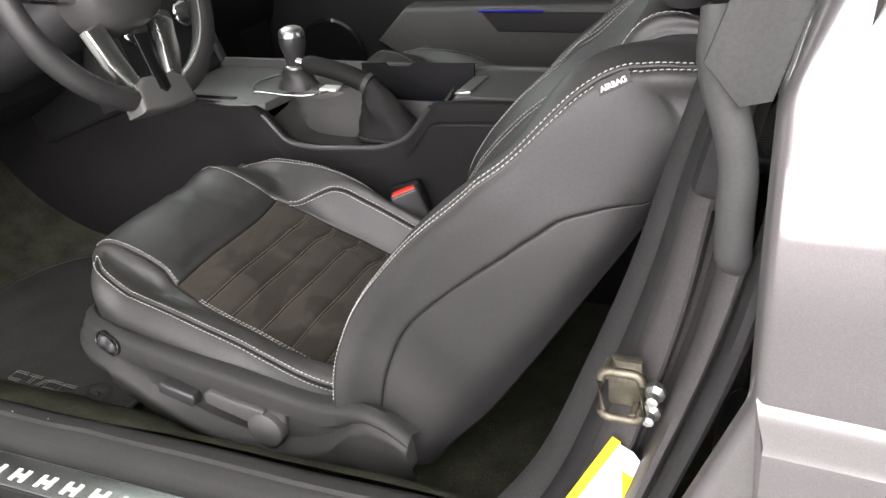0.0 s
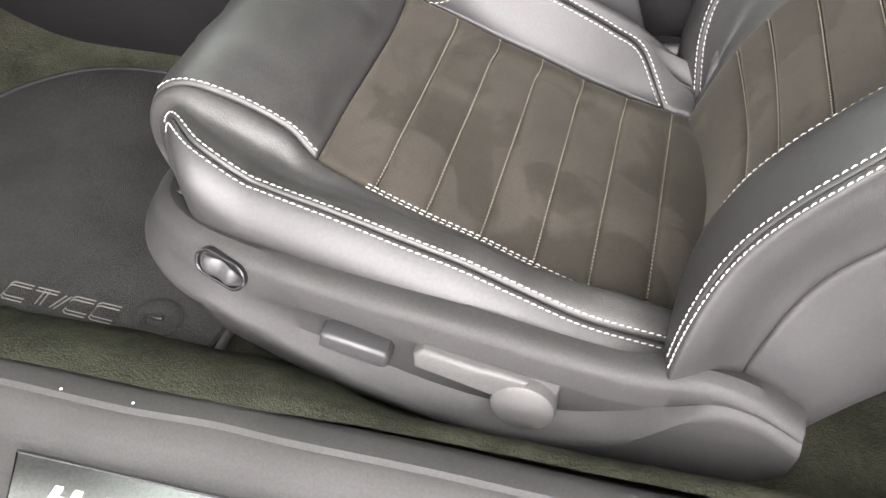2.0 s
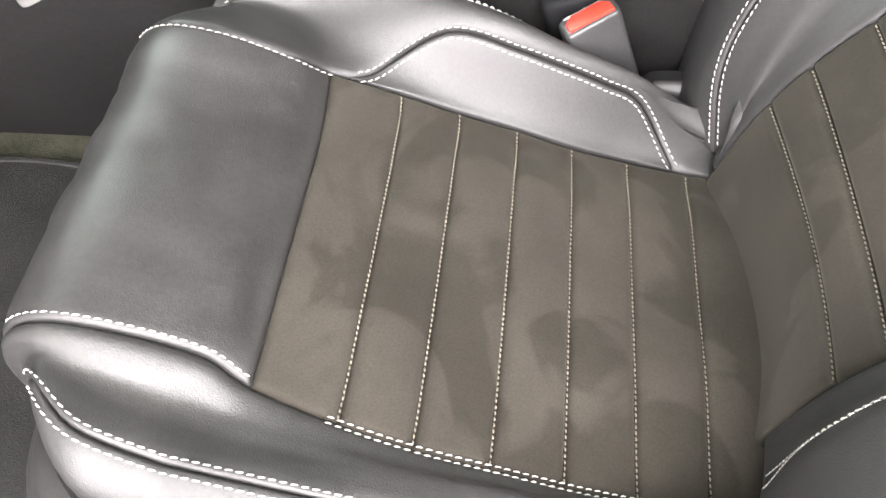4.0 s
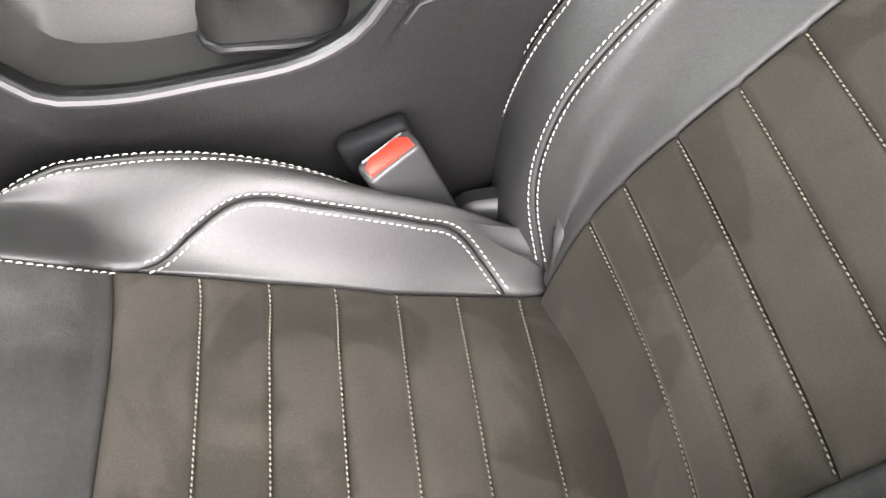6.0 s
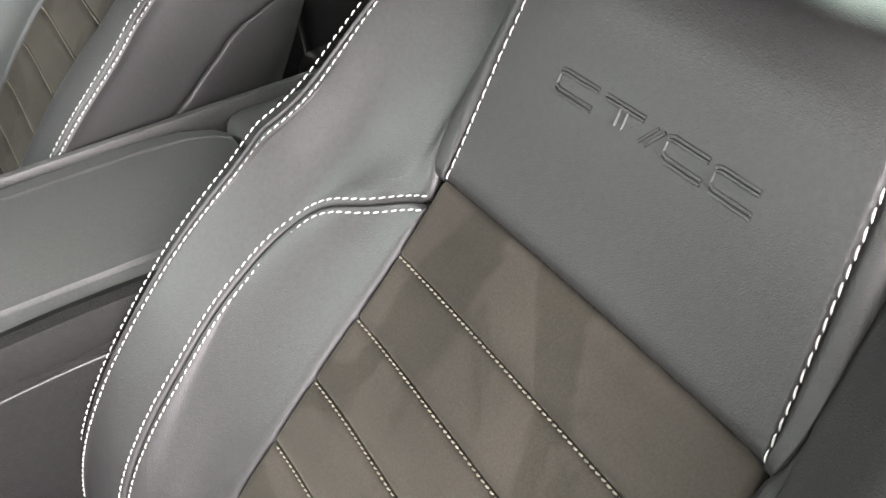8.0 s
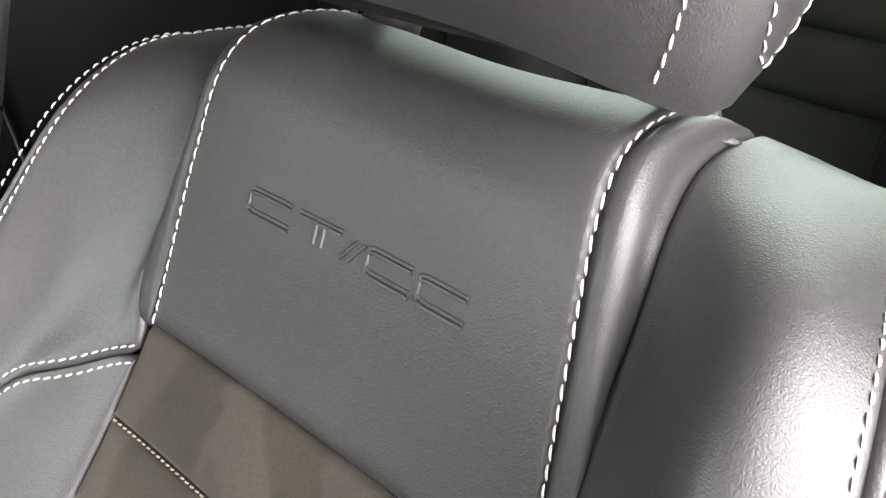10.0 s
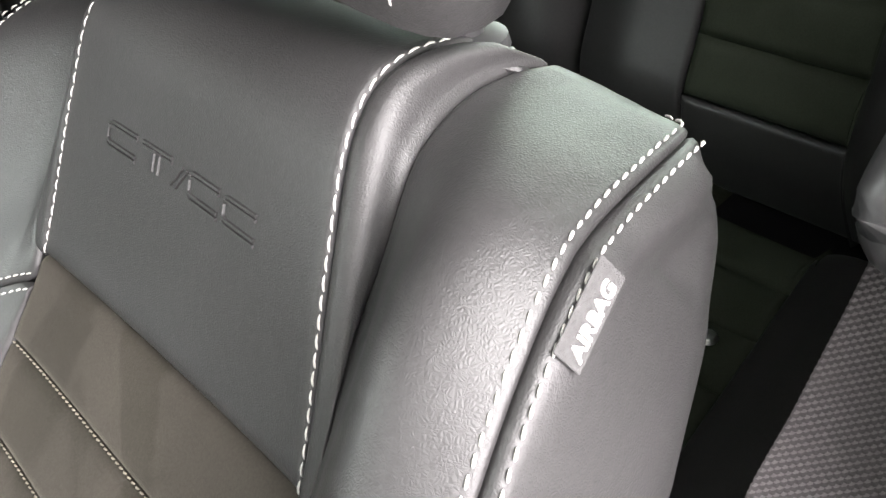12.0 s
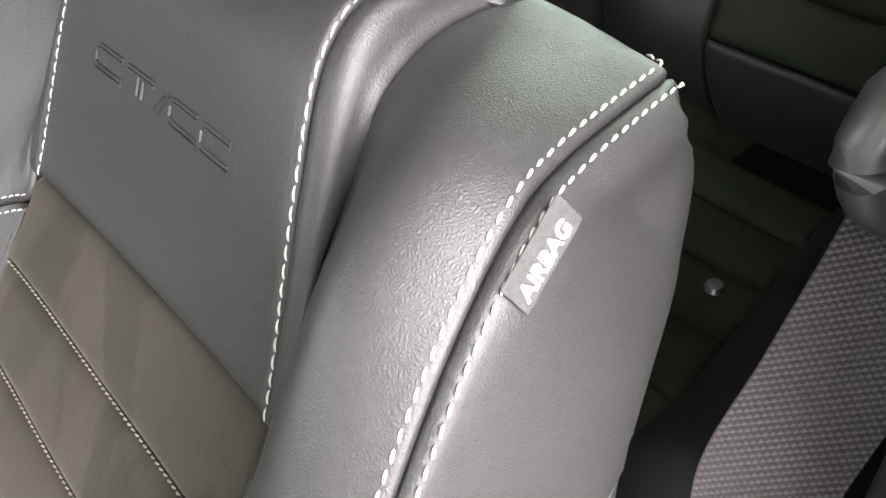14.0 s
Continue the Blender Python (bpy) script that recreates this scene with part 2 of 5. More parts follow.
def turned(profile, sides=24, m=None):
    """A turned body: (radius, height) pairs round z."""
    rings = [[(r * math.cos(2 * math.pi * k / sides), r * math.sin(2 * math.pi * k / sides), z) for k in range(sides)] for r, z in profile]
    bm = loft(rings)
    if m is not None:
        bmesh.ops.transform(bm, matrix=m, verts=bm.verts)
    return bm


# ---- soft upholstery: a sheet over columns of control curves, cut into panels
class Sheet:
    def __init__(self, columns):
        self.columns = columns

    def at(self, u, v):
        u, v = np.broadcast_arrays(np.asarray(u, float), np.asarray(v, float))
        shape = u.shape
        u, v = u.ravel(), v.ravel()
        P = self.columns(u)
        n = P.shape[0]
        i = np.clip(np.floor(v).astype(int), 0, n - 2)
        t = (v - i)[:, None]
        k = np.arange(len(u))
        p1, p2 = P[i, k], P[i + 1, k]
        p0 = np.where((i > 0)[:, None], P[np.maximum(i - 1, 0), k], 2 * p1 - p2)
        p3 = np.where((i < n - 2)[:, None], P[np.minimum(i + 2, n - 1), k], 2 * p2 - p1)
        out = 0.5 * (2 * p1 + (p2 - p0) * t + (2 * p0 - 5 * p1 + 4 * p2 - p3) * t**2 + (3 * p1 - p0 - 3 * p2 + p3) * t**3)
        return out.reshape(shape + (3,))

    def normal(self, u, v):
        e = 0.02
        d = np.cross(self.at(u + e, v) - self.at(u - e, v), self.at(u, v + e) - self.at(u, v - e))
        return d / np.maximum(np.linalg.norm(d, axis=-1, keepdims=True), 1e-9)


def steps(length, n, edge):
    """Fractions along a panel, with close rows at both ends."""
    e = [0, edge * 0.35, edge * 0.8, edge * 1.5]
    a = [min(x / length, 0.2) for x in e]
    return np.unique(np.r_[a, np.linspace(a[-1], 1 - a[-1], n), [1 - x for x in a]])


def panel(name, sheet, u0, u1, v0, v1, material, parent, label="", n=(24, 16), tuck=0.004, edge=0.006, puff=0.0, sides="abcd", thick=0.005, crinkle=0.0):
    """One sewn panel: v0 and v1 may be functions of u; its sides (a, b: u ends; c, d: v ends) are drawn in at the seams."""
    f0 = v0 if callable(v0) else (lambda u: np.full_like(u, v0))
    f1 = v1 if callable(v1) else (lambda u: np.full_like(u, v1))
    um = np.linspace(u0, u1, 30)
    mid = sheet.at(um, (f0(um) + f1(um)) / 2)
    lu = np.linalg.norm(np.diff(mid, axis=0), axis=1).sum()
    wide = np.linspace(0, 1, 12)
    uc = um[15]
    lv = max(np.linalg.norm(np.diff(sheet.at(np.full(12, uc), f0(np.array([uc]))[0] * (1 - wide) + f1(np.array([uc]))[0] * wide), axis=0), axis=1).sum(), 0.01)
    a, b = steps(lu, n[0], edge), steps(lv, n[1], edge)
    A, B = np.meshgrid(a, b, indexing="ij")
    U = u0 + (u1 - u0) * A
    V = f0(U.ravel()).reshape(U.shape) * (1 - B) + f1(U.ravel()).reshape(U.shape) * B
    P, N = sheet.at(U, V), sheet.normal(U, V)
    dist = np.full(U.shape, 1.0)
    for s, d in (("a", A * lu), ("b", (1 - A) * lu), ("c", B * lv), ("d", (1 - B) * lv)):
        if s in sides:
            dist = np.minimum(dist, d)
    t = np.clip(dist / edge, 0, 1)
    off = -tuck * (1 - np.sqrt(np.clip(1 - (1 - t) ** 2, 0, 1))) + puff * np.sin(np.pi * A) ** 0.5 * np.sin(np.pi * B) ** 0.5
    if crinkle:
        w = np.array([[noise.noise(Vector(p) * 30) + 0.6 * noise.noise(Vector((p[0] * 25, p[1] * 110, p[2] * 60))) for p in row] for row in P])
        off = off + crinkle * w * np.clip(dist / 0.02, 0, 1)
    Q = P + N * off[..., None]
    R = P - N * (thick + tuck)
    h, w = U.shape
    verts = np.concatenate([Q.reshape(-1, 3), R.reshape(-1, 3)])
    faces = []
    idx = lambda i, j, k=0: k * h * w + i * w + j
    for i in range(h - 1):
        for j in range(w - 1):
            faces.append((idx(i, j), idx(i + 1, j), idx(i + 1, j + 1), idx(i, j + 1)))
            faces.append((idx(i, j, 1), idx(i, j + 1, 1), idx(i + 1, j + 1, 1), idx(i + 1, j, 1)))
    for i in range(h - 1):
        faces.append((idx(i, 0), idx(i, 0, 1), idx(i + 1, 0, 1), idx(i + 1, 0)))
        faces.append((idx(i, w - 1), idx(i + 1, w - 1), idx(i + 1, w - 1, 1), idx(i, w - 1, 1)))
    for j in range(w - 1):
        faces.append((idx(0, j), idx(0, j + 1), idx(0, j + 1, 1), idx(0, j, 1)))
        faces.append((idx(h - 1, j), idx(h - 1, j, 1), idx(h - 1, j + 1, 1), idx(h - 1, j + 1)))
    return link_mesh(name, verts, faces, material, parent, label)


def stitches(sheet, us, vs, parent, shift=0.0, pitch=0.0062, length=0.0044, r=0.00054, lift=0.0008, material=None, name="stitching", slant=0.12, sheet_fn=None):
    """A row of sewn stitches along a path over the sheet, moved sideways by shift metres."""
    n = 260
    k = np.linspace(0, 1, len(us))
    q = np.linspace(0, 1, n)
    U, V = spline(k, us, q), spline(k, vs, q)
    P, N = sheet.at(U, V), sheet.normal(U, V)
    T = np.gradient(P, axis=0)
    T /= np.maximum(np.linalg.norm(T, axis=1, keepdims=True), 1e-9)
    P = P + np.cross(N, T) * shift
    s = np.r_[0, np.cumsum(np.linalg.norm(np.diff(P, axis=0), axis=1))]
    verts, faces = [], []
    ring = [(math.cos(a), math.sin(a)) for a in [2 * math.pi * j / 6 for j in range(6)]]
    prof = ((-0.5, 0.25), (-0.34, 0.95), (0.0, 1.1), (0.34, 0.95), (0.5, 0.25))
    for c in np.arange(pitch / 2, s[-1], pitch):
        p = np.array([np.interp(c, s, P[:, d]) for d in range(3)])
        t = np.array([np.interp(c, s, T[:, d]) for d in range(3)])
        nn = np.array([np.interp(c, s, N[:, d]) for d in range(3)])
        b = np.cross(nn, t)
        t = t + slant * b
        t, b, nn = t / np.linalg.norm(t), b / np.linalg.norm(b), nn / np.linalg.norm(nn)
        base = len(verts)
        for along, fat in prof:
            dip = -0.0007 * (abs(along) * 2) ** 2
            for ca, sa in ring:
                verts.append(p + t * along * length + r * fat * (b * ca + nn * sa * 0.8) + nn * (lift + dip))
        for i in range(len(prof) - 1):
            for j in range(6):
                faces.append((base + 6 * i + j, base + 6 * i + (j + 1) % 6, base + 6 * i + 6 + (j + 1) % 6, base + 6 * i + 6 + j))
        faces.append(tuple(base + j for j in range(5, -1, -1)))
        faces.append(tuple(base + 24 + j for j in range(6)))
    return link_mesh(name, verts, faces, material or THREAD, parent)


# ---------------------------------------------------------------- the driver's seat
YC = 1.053                                   # the seat's middle
CU_X = (-0.9062, -0.9319, -0.9227, -0.8894, -0.8415, -0.7954, -0.7700, -0.7173, -0.6729, -0.6270, -0.5823, -0.5361, -0.4860, -0.4224)
CU_Z = (0.5319, 0.5879, 0.6354, 0.6579, 0.6492, 0.6248, 0.6042, 0.5871, 0.5723, 0.5567, 0.5375, 0.5202, 0.5054, 0.4883)
CU = np.arange(len(CU_X))
CU_U = (0, 1, 2, 3, 4, 5, 6, 7, 8, 10, 11, 12, 13)
# from the crushed door side to the inner side, which still stands up: half widths, and heights over the middle line
CUSHION = {
    "front_back": (0.0206, 0.0257, 0.0209, 0.0062, -0.0105, -0.0175, -0.0199, -0.0182, -0.0124, -0.0035, 0.0028, 0.0044, 0.0007),
    "rim_half": (0.1635, 0.1643, 0.1684, 0.1811, 0.2058, 0.2114, 0.2129, 0.2163, 0.2180, 0.2185, 0.2179, 0.2119, 0.2045),
    "rim_up": (-0.0279, -0.0293, -0.0282, -0.0207, -0.0147, -0.0125, 0.0010, 0.0060, 0.0063, 0.0065, 0.0036, 0.0035, 0.0046),
    "pad_half": (0.1542, 0.1536, 0.1565, 0.1628, 0.1733, 0.1750, 0.1792, 0.1873, 0.1919, 0.1922, 0.1897, 0.1826, 0.1776),
    "pad_up": (-0.0192, -0.0200, -0.0207, -0.0216, -0.0225, -0.0194, -0.0120, -0.0019, 0.0047, 0.0110, 0.0128, 0.0141, 0.0073),
    "insert_half": (0.1428, 0.1448, 0.1467, 0.1478, 0.1467, 0.1453, 0.1517, 0.1637, 0.1705, 0.1706, 0.1666, 0.1585, 0.1500),
    "insert_up": (-0.0007, -0.0034, -0.0061, -0.0088, -0.0096, -0.0089, -0.0090, -0.0070, -0.0048, -0.0072, -0.0126, -0.0207, -0.0277),
    "inner_insert_half": (0.1414, 0.1320, 0.1226, 0.1124, 0.1087, 0.1137, 0.1253, 0.1289, 0.1322, 0.1360, 0.1403, 0.1412, 0.1430),
    "inner_insert_up": (-0.0018, 0.0004, 0.0027, 0.0050, 0.0096, 0.0092, 0.0049, -0.0017, -0.0091, -0.0134, -0.0145, -0.0124, -0.0082),
    "inner_pad_half": (0.1667, 0.1651, 0.1634, 0.1632, 0.1657, 0.1683, 0.1690, 0.1691, 0.1705, 0.1730, 0.1783, 0.1832, 0.1882),
    "inner_pad_up": (-0.0109, -0.0164, -0.0218, -0.0201, -0.0090, 0.0040, 0.0228, 0.0409, 0.0540, 0.0534, 0.0450, 0.0224, 0.0097),
    "inner_rim_half": (0.1749, 0.1701, 0.1653, 0.1653, 0.1742, 0.1845, 0.1901, 0.1925, 0.1930, 0.1895, 0.1865, 0.1765, 0.1603),
    "inner_rim_up": (-0.0497, -0.0555, -0.0543, -0.0357, -0.0061, 0.0271, 0.0458, 0.0583, 0.0616, 0.0425, 0.0248, 0.0097, -0.0001),
}


def cushion_columns(u):
    x, z = spline(CU, CU_X, u), spline(CU, CU_Z, u)
    k = {name: spline(CU_U, ys, u) for name, ys in CUSHION.items()}
    front = k["front_back"]
    lo, lz, ro, rz = k["rim_half"], k["rim_up"], k["inner_rim_half"], k["inner_rim_up"]
    tuck_in = spline((0, 1, 2, 3, 4, 13), (0.020, 0.020, 0.014, 0.006, 0.0, 0.0), u)
    wrap = spline((0, 1.5, 2.5, 3.5, 4.5, 13), (0.90, 1.0, 1.0, 1.0, 1.0, 1.0), u)
    hang = spline((0, 1.5, 2.5, 3.5, 5, 13), (0.030, 0.045, 0.062, 0.072, 0.078, 0.074), u)
    zero = np.zeros_like(u)
    cols = [
        (x + front * 1.1 + tuck_in, -lo - 0.020 * wrap, z + lz - hang),
        (x + front * 1.05 + tuck_in, -lo - 0.023 * wrap, z + lz - hang * 0.30),
        (x + front, -lo, z + lz),
        (x + front * 0.6, -k["pad_half"], z + k["pad_up"]),
        (x + front * 0.15, -k["insert_half"], z + k["insert_up"]),
        (x, -k["insert_half"] * 0.5, z - 0.002),
        (x, zero, z - 0.003),
        (x, k["inner_insert_half"] * 0.5, z - 0.002),
        (x + front * 0.15, k["inner_insert_half"], z + k["inner_insert_up"]),
        (x + front * 0.6, k["inner_pad_half"], z + k["inner_pad_up"]),
        (x + front, ro, z + rz),
        (x + front * 1.1, ro + 0.014, z + rz - 0.022),
        (x + front * 1.2, ro + 0.016, z + rz - 0.10),
    ]
    return np.stack([np.stack([a, YC + b, c], -1) for a, b, c in cols])


# the backrest leans back; each column is a distance off its middle line
BK_X = (-0.4568, -0.4371, -0.4150, -0.3862, -0.3525, -0.3183, -0.2825, -0.2457, -0.2078, -0.1617, -0.1347, -0.1010, -0.0554, -0.0131)
BK_Z = (0.4674, 0.5594, 0.6167, 0.6605, 0.6998, 0.7359, 0.7687, 0.7988, 0.8391, 0.9217, 0.9665, 0.9852, 0.9775, 0.9443)
BK_U = (0, 1, 2, 4, 6, 8, 9, 10, 11, 12, 13)
# the door side, crushed by getting in and out: half widths, and heights over the middle line
DOOR_SIDE = {
    "seam_half": (0.1095, 0.1137, 0.1189, 0.1262, 0.1348, 0.1189, 0.1078, 0.1000, 0.0945, 0.0942, 0.0946),
    "seam_up": (0.0042, -0.0020, -0.0060, -0.0110, -0.0120, -0.0100, -0.0053, -0.0054, -0.0037, 0.0030, 0.0125),
    "groove_up": (0.0066, 0.0128, 0.0169, 0.0214, 0.0173, 0.0015, -0.0151, -0.0231, -0.0347, -0.0366, -0.0369),
    "groove_half": (0.1493, 0.1509, 0.1564, 0.1694, 0.1690, 0.1370, 0.1265, 0.1185, 0.1078, 0.1082, 0.1067),
    "crest_half": (0.1763, 0.1772, 0.1794, 0.1851, 0.1881, 0.1830, 0.1755, 0.1649, 0.1460, 0.1348, 0.1203),
    "crest_up": (0.0120, 0.0270, 0.0340, 0.0400, 0.0410, 0.0370, 0.0241, -0.0089, -0.0392, -0.0484, -0.0527),
    "edge_half": (0.2509, 0.2522, 0.2459, 0.2463, 0.2458, 0.2300, 0.2112, 0.1948, 0.1830, 0.1711, 0.1494),
    "edge_up": (0.0176, 0.0267, 0.0318, 0.0365, 0.0368, 0.0312, 0.0037, -0.0286, -0.0516, -0.0522, -0.0537),
    "side_out": (-0.0136, -0.0119, -0.0093, -0.0040, -0.0006, 0.0025, 0.0036, 0.0034, 0.0085, 0.0070, 0.0000),
    "side_drop": (0.0515, 0.0535, 0.0556, 0.0574, 0.0575, 0.0561, 0.0542, 0.0426, 0.0338, 0.0139, 0.0024),
    "rear_x": (-0.3742, -0.3277, -0.2908, -0.2307, -0.1701, -0.1094, -0.0715, -0.0485, -0.0303, -0.0040, 0.0140),
    "rear_z": (0.4008, 0.4636, 0.5029, 0.5861, 0.6771, 0.7664, 0.8251, 0.8667, 0.9022, 0.9180, 0.8920),
}
# the side towards the console, which still stands up
CONSOLE_SIDE = dict(DOOR_SIDE)
CONSOLE_SIDE.update({
    "seam_half": (0.1379, 0.1352, 0.1309, 0.1244, 0.1259, 0.1250, 0.1197, 0.1138, 0.1093, 0.1039, 0.0989),
    "seam_up": (0.0198, 0.0083, 0.0013, -0.0023, -0.0036, 0.0039, 0.0030, 0.0025, -0.0033, -0.0060, -0.0051),
    "groove_up": (0.0047, 0.0138, 0.0207, 0.0279, 0.0274, 0.0108, -0.0153, -0.0313, -0.0452, -0.0503, -0.0543),
    "groove_half": (0.1479, 0.1529, 0.1620, 0.1793, 0.1842, 0.1549, 0.1402, 0.1304, 0.1194, 0.1138, 0.1088),
    "crest_half": (0.1905, 0.1892, 0.1886, 0.1929, 0.1976, 0.1918, 0.1830, 0.1708, 0.1505, 0.1381, 0.1227),
    "crest_up": (0.0418, 0.0430, 0.0426, 0.0422, 0.0331, 0.0241, 0.0063, -0.0213, -0.0466, -0.0514, -0.0513),
    "edge_half": (0.2530, 0.2508, 0.2406, 0.2390, 0.2391, 0.2237, 0.2136, 0.2049, 0.1930, 0.1788, 0.1523),
    "edge_up": (0.0386, 0.0474, 0.0570, 0.0624, 0.0593, 0.0550, 0.0230, -0.0244, -0.0601, -0.0645, -0.0687),
    "side_out": (0.0040, 0.0060, 0.0080, 0.0120, 0.0168, 0.0200, 0.0200, 0.0170, 0.0115, 0.0060, 0.0030),
})


def back_columns(u):
    """The backrest's columns; above the last stretch the skin rolls over to the rear."""
    if np.max(u) <= 11.0:
        return back_rows(u)
    start = np.r_[[11.13] * 4, 11.3, 11.65, [11.85] * 7, 11.65, 11.3, [11.13] * 4]
    kept = {k: back_rows(np.minimum(u, k)) for k in set(start.tolist())}
    P = np.stack([kept[k][i] for i, k in enumerate(start.tolist())])
    over = np.clip(u[None, :] - start[:, None], 0, None)[..., None]
    inward = np.sign(YC - P[..., 1:2]) * np.clip(np.abs(P[..., 1:2] - YC) / 0.15, 0, 1)
    side = np.r_[[1.0] * 4, 0.4, [0.0] * 9, 0.4, [1.0] * 4][:, None, None]
    front = np.concatenate([0.018 * over - 0.012 * over**2, inward * (0.012 * over + 0.012 * over**2), -0.012 * over - 0.055 * over**2], -1)
    flank = np.concatenate([0.004 * over, inward * (0.030 * over + 0.020 * over**2), 0.004 * over - 0.016 * over**2], -1)
    return P + front * (1 - side) + flank * side


def back_rows(u):
    x, z = spline(CU, BK_X, u), spline(CU, BK_Z, u)
    un = np.clip(u, 0.8, 10.2)
    dx, dz = spline(CU, BK_X, un + 0.8) - spline(CU, BK_X, un - 0.8), spline(CU, BK_Z, un + 0.8) - spline(CU, BK_Z, un - 0.8)
    l = np.hypot(dx, dz)
    nx, nz = -dz / l, dx / l
    zero = np.zeros_like(u)
    sink = spline((0, 9.5, 10.5, 11, 12, 13), (0.0, 0.0, 0.004, 0.009, 0.020, 0.030), u)
    def col(h, o, down=0.0):
        return np.stack([x + nx * o, YC + h, z + nz * o - down], -1)
    cols = []
    for sg, curves in ((-1, DOOR_SIDE), (1, CONSOLE_SIDE)):
        k = {name: spline(BK_U, ys, u) for name, ys in curves.items()}
        ho, outer = k["edge_half"], k["edge_up"]
        hs = ho + k["side_out"]
        edge = col(sg * hs, outer - k["side_drop"])
        tail = np.stack([k["rear_x"], YC + sg * (hs - 0.030), k["rear_z"]], -1)
        wide = np.stack([zero, zero + sg, zero], -1) * spline((0, 8, 9, 10, 10.7, 11.5, 12.3, 13), (1, 0.9, 1.0, 1.35, 1.1, 0.4, 0, 0), u)[:, None]
        low, mid = edge * 0.22 + tail * 0.78 + wide * 0.018, edge * 0.55 + tail * 0.45 + wide * 0.014
        cols.append([tail, low, mid, edge, col(sg * (ho + spline((0, 9.5, 10.7, 11.5, 13), (0.007, 0.007, 0.011, 0.011, 0.007), u)), outer - 0.014), col(sg * ho, outer), col(sg * k["crest_half"], k["crest_up"]),
                     col(sg * k["groove_half"], k["groove_up"]), col(sg * k["seam_half"], k["seam_up"], sink * 0.7)])
    return np.stack(cols[0] + [col(zero, spline((0, 8, 9, 13), (-0.008, -0.006, -0.002, 0.0), u), sink)] + cols[1][::-1])


cushion, back = Sheet(cushion_columns), Sheet(back_columns)
seat = thing("car_seat", "black leather sports seat with brown-grey suede insert and pale stitching", "car seat", "front seats")

# cushion: front roll, fluted insert, bolsters
part_front = panel("front_roll", cushion, 0, 6, 4, 8, LEATHER_WORN, seat, "creased smooth leather roll", n=(40, 26), tuck=0.005, edge=0.007, crinkle=0.0020)
for i in range(7):
    panel("insert_panel", cushion, 6 + i, 7 + i, 4, 8, SUEDE, seat, "suede panel with stitched seams" if i == 0 else "", n=(10, 20), tuck=0.0058, edge=0.0085, puff=0.0028)


def right_arch(u):
    return np.maximum(8.02, spline((6.0, 6.35, 7.0, 7.75, 9.0, 10.5, 11.2, 11.55, 11.78), (8.02, 8.02, 8.471, 8.786, 8.775, 8.731, 8.613, 8.30, 8.02), u))


def low_right(u):
    return np.where((u > 6.2) & (u < 11.78), right_arch(u), 8.0)


panel("inner_bolster_pad", cushion, 6.3, 11.77, 8, right_arch, LEATHER, seat, n=(44, 10), tuck=0.0035, edge=0.004, puff=0.0005)
panel("inner_bolster", cushion, 0.3, 13, low_right, 10, LEATHER, seat, n=(60, 14), tuck=0.004, edge=0.005)
panel("outer_bolster", cushion, 0.3, 13, 2, 4, LEATHER_WORN, seat, "worn outer bolster", n=(60, 14), tuck=0.0045, edge=0.005, crinkle=0.0016)
panel("cushion_side", cushion, 0.3, 13, 0, 2, LEATHER, seat, n=(60, 12), tuck=0.004, edge=0.005)
panel("cushion_side", cushion, 0.3, 13, 10, 12, LEATHER, seat, n=(60, 10), tuck=0.004, edge=0.005)
S = np.linspace
for v, sg in ((4, 1), (8, -1)):
    stitches(cushion, S(2.2, 6.0, 12), np.full(12, v), seat, shift=sg * 0.0045)
ou = np.array([2.3, 2.8, 3.4, 4.2, 5, 6, 7, 8, 9, 10, 11, 12, 12.6])
for sh in (-0.0048, 0.0048):
    stitches(cushion, ou, np.full(13, 2.0), seat, shift=sh)
    stitches(cushion, S(2.0, 12.9, 24), np.full(24, 10.0), seat, shift=sh)
    au = S(6.38, 11.76, 40)
    stitches(cushion, au, right_arch(au), seat, shift=sh * 0.9, lift=0.0012)
    stitches(cushion, S(6.85, 12.0, 30), np.full(30, 4.0), seat, shift=sh * 0.42 - 0.0012)
for i in range(1, 7):
    stitches(cushion, np.full(16, 6.0 + i), S(4.03, 7.97, 16), seat, pitch=0.0042, length=0.0030, r=0.0006, lift=-0.0012, material=THREAD_DARK, shift=0.001)

# backrest: fluted insert, leather shoulders, bolsters, sides and rear
panel("insert_panel", back, 0.1, 1.25, 8, 10, SUEDE, seat, n=(10, 20), tuck=0.0058, edge=0.0085, puff=0.0028)
for i in range(7):
    panel("insert_panel", back, 1.25 if i == 0 else 1 + i, 2 + i, 8, 10, SUEDE, seat, n=(10, 20), tuck=0.0058, edge=0.0085, puff=0.0028)
panel("headrest_panel", back, 8, 12.3, 8, 10, LEATHER, seat, "embossed upper leather panel", n=(34, 26), tuck=0.004, edge=0.006)


def back_arch(u):
    return spline((0.3, 1.0, 2.0, 4.0, 5.3, 6.2, 6.9, 7.4, 7.72), (11.221, 11.633, 11.920, 11.921, 11.924, 11.762, 11.227, 10.503, 10.008), u)


def back_crease(u):
    return spline((7.9, 8.3, 8.7, 9.2, 10.2, 12.6), (10.02, 10.35, 10.65, 10.85, 11.0, 11.0), u)


def inner_limit(u):
    return np.where(u < 7.7, back_arch(u), back_crease(u))


def worn_arch(u):
    return back_arch(u) + spline((0.3, 1.5, 3.0, 5.0, 6.2, 7.2, 8.0), (-0.3, -0.42, -0.46, -0.46, -0.42, -0.2, 0.0), u)


def worn_limit(u):
    return np.where(u < 7.7, worn_arch(u), back_crease(u))


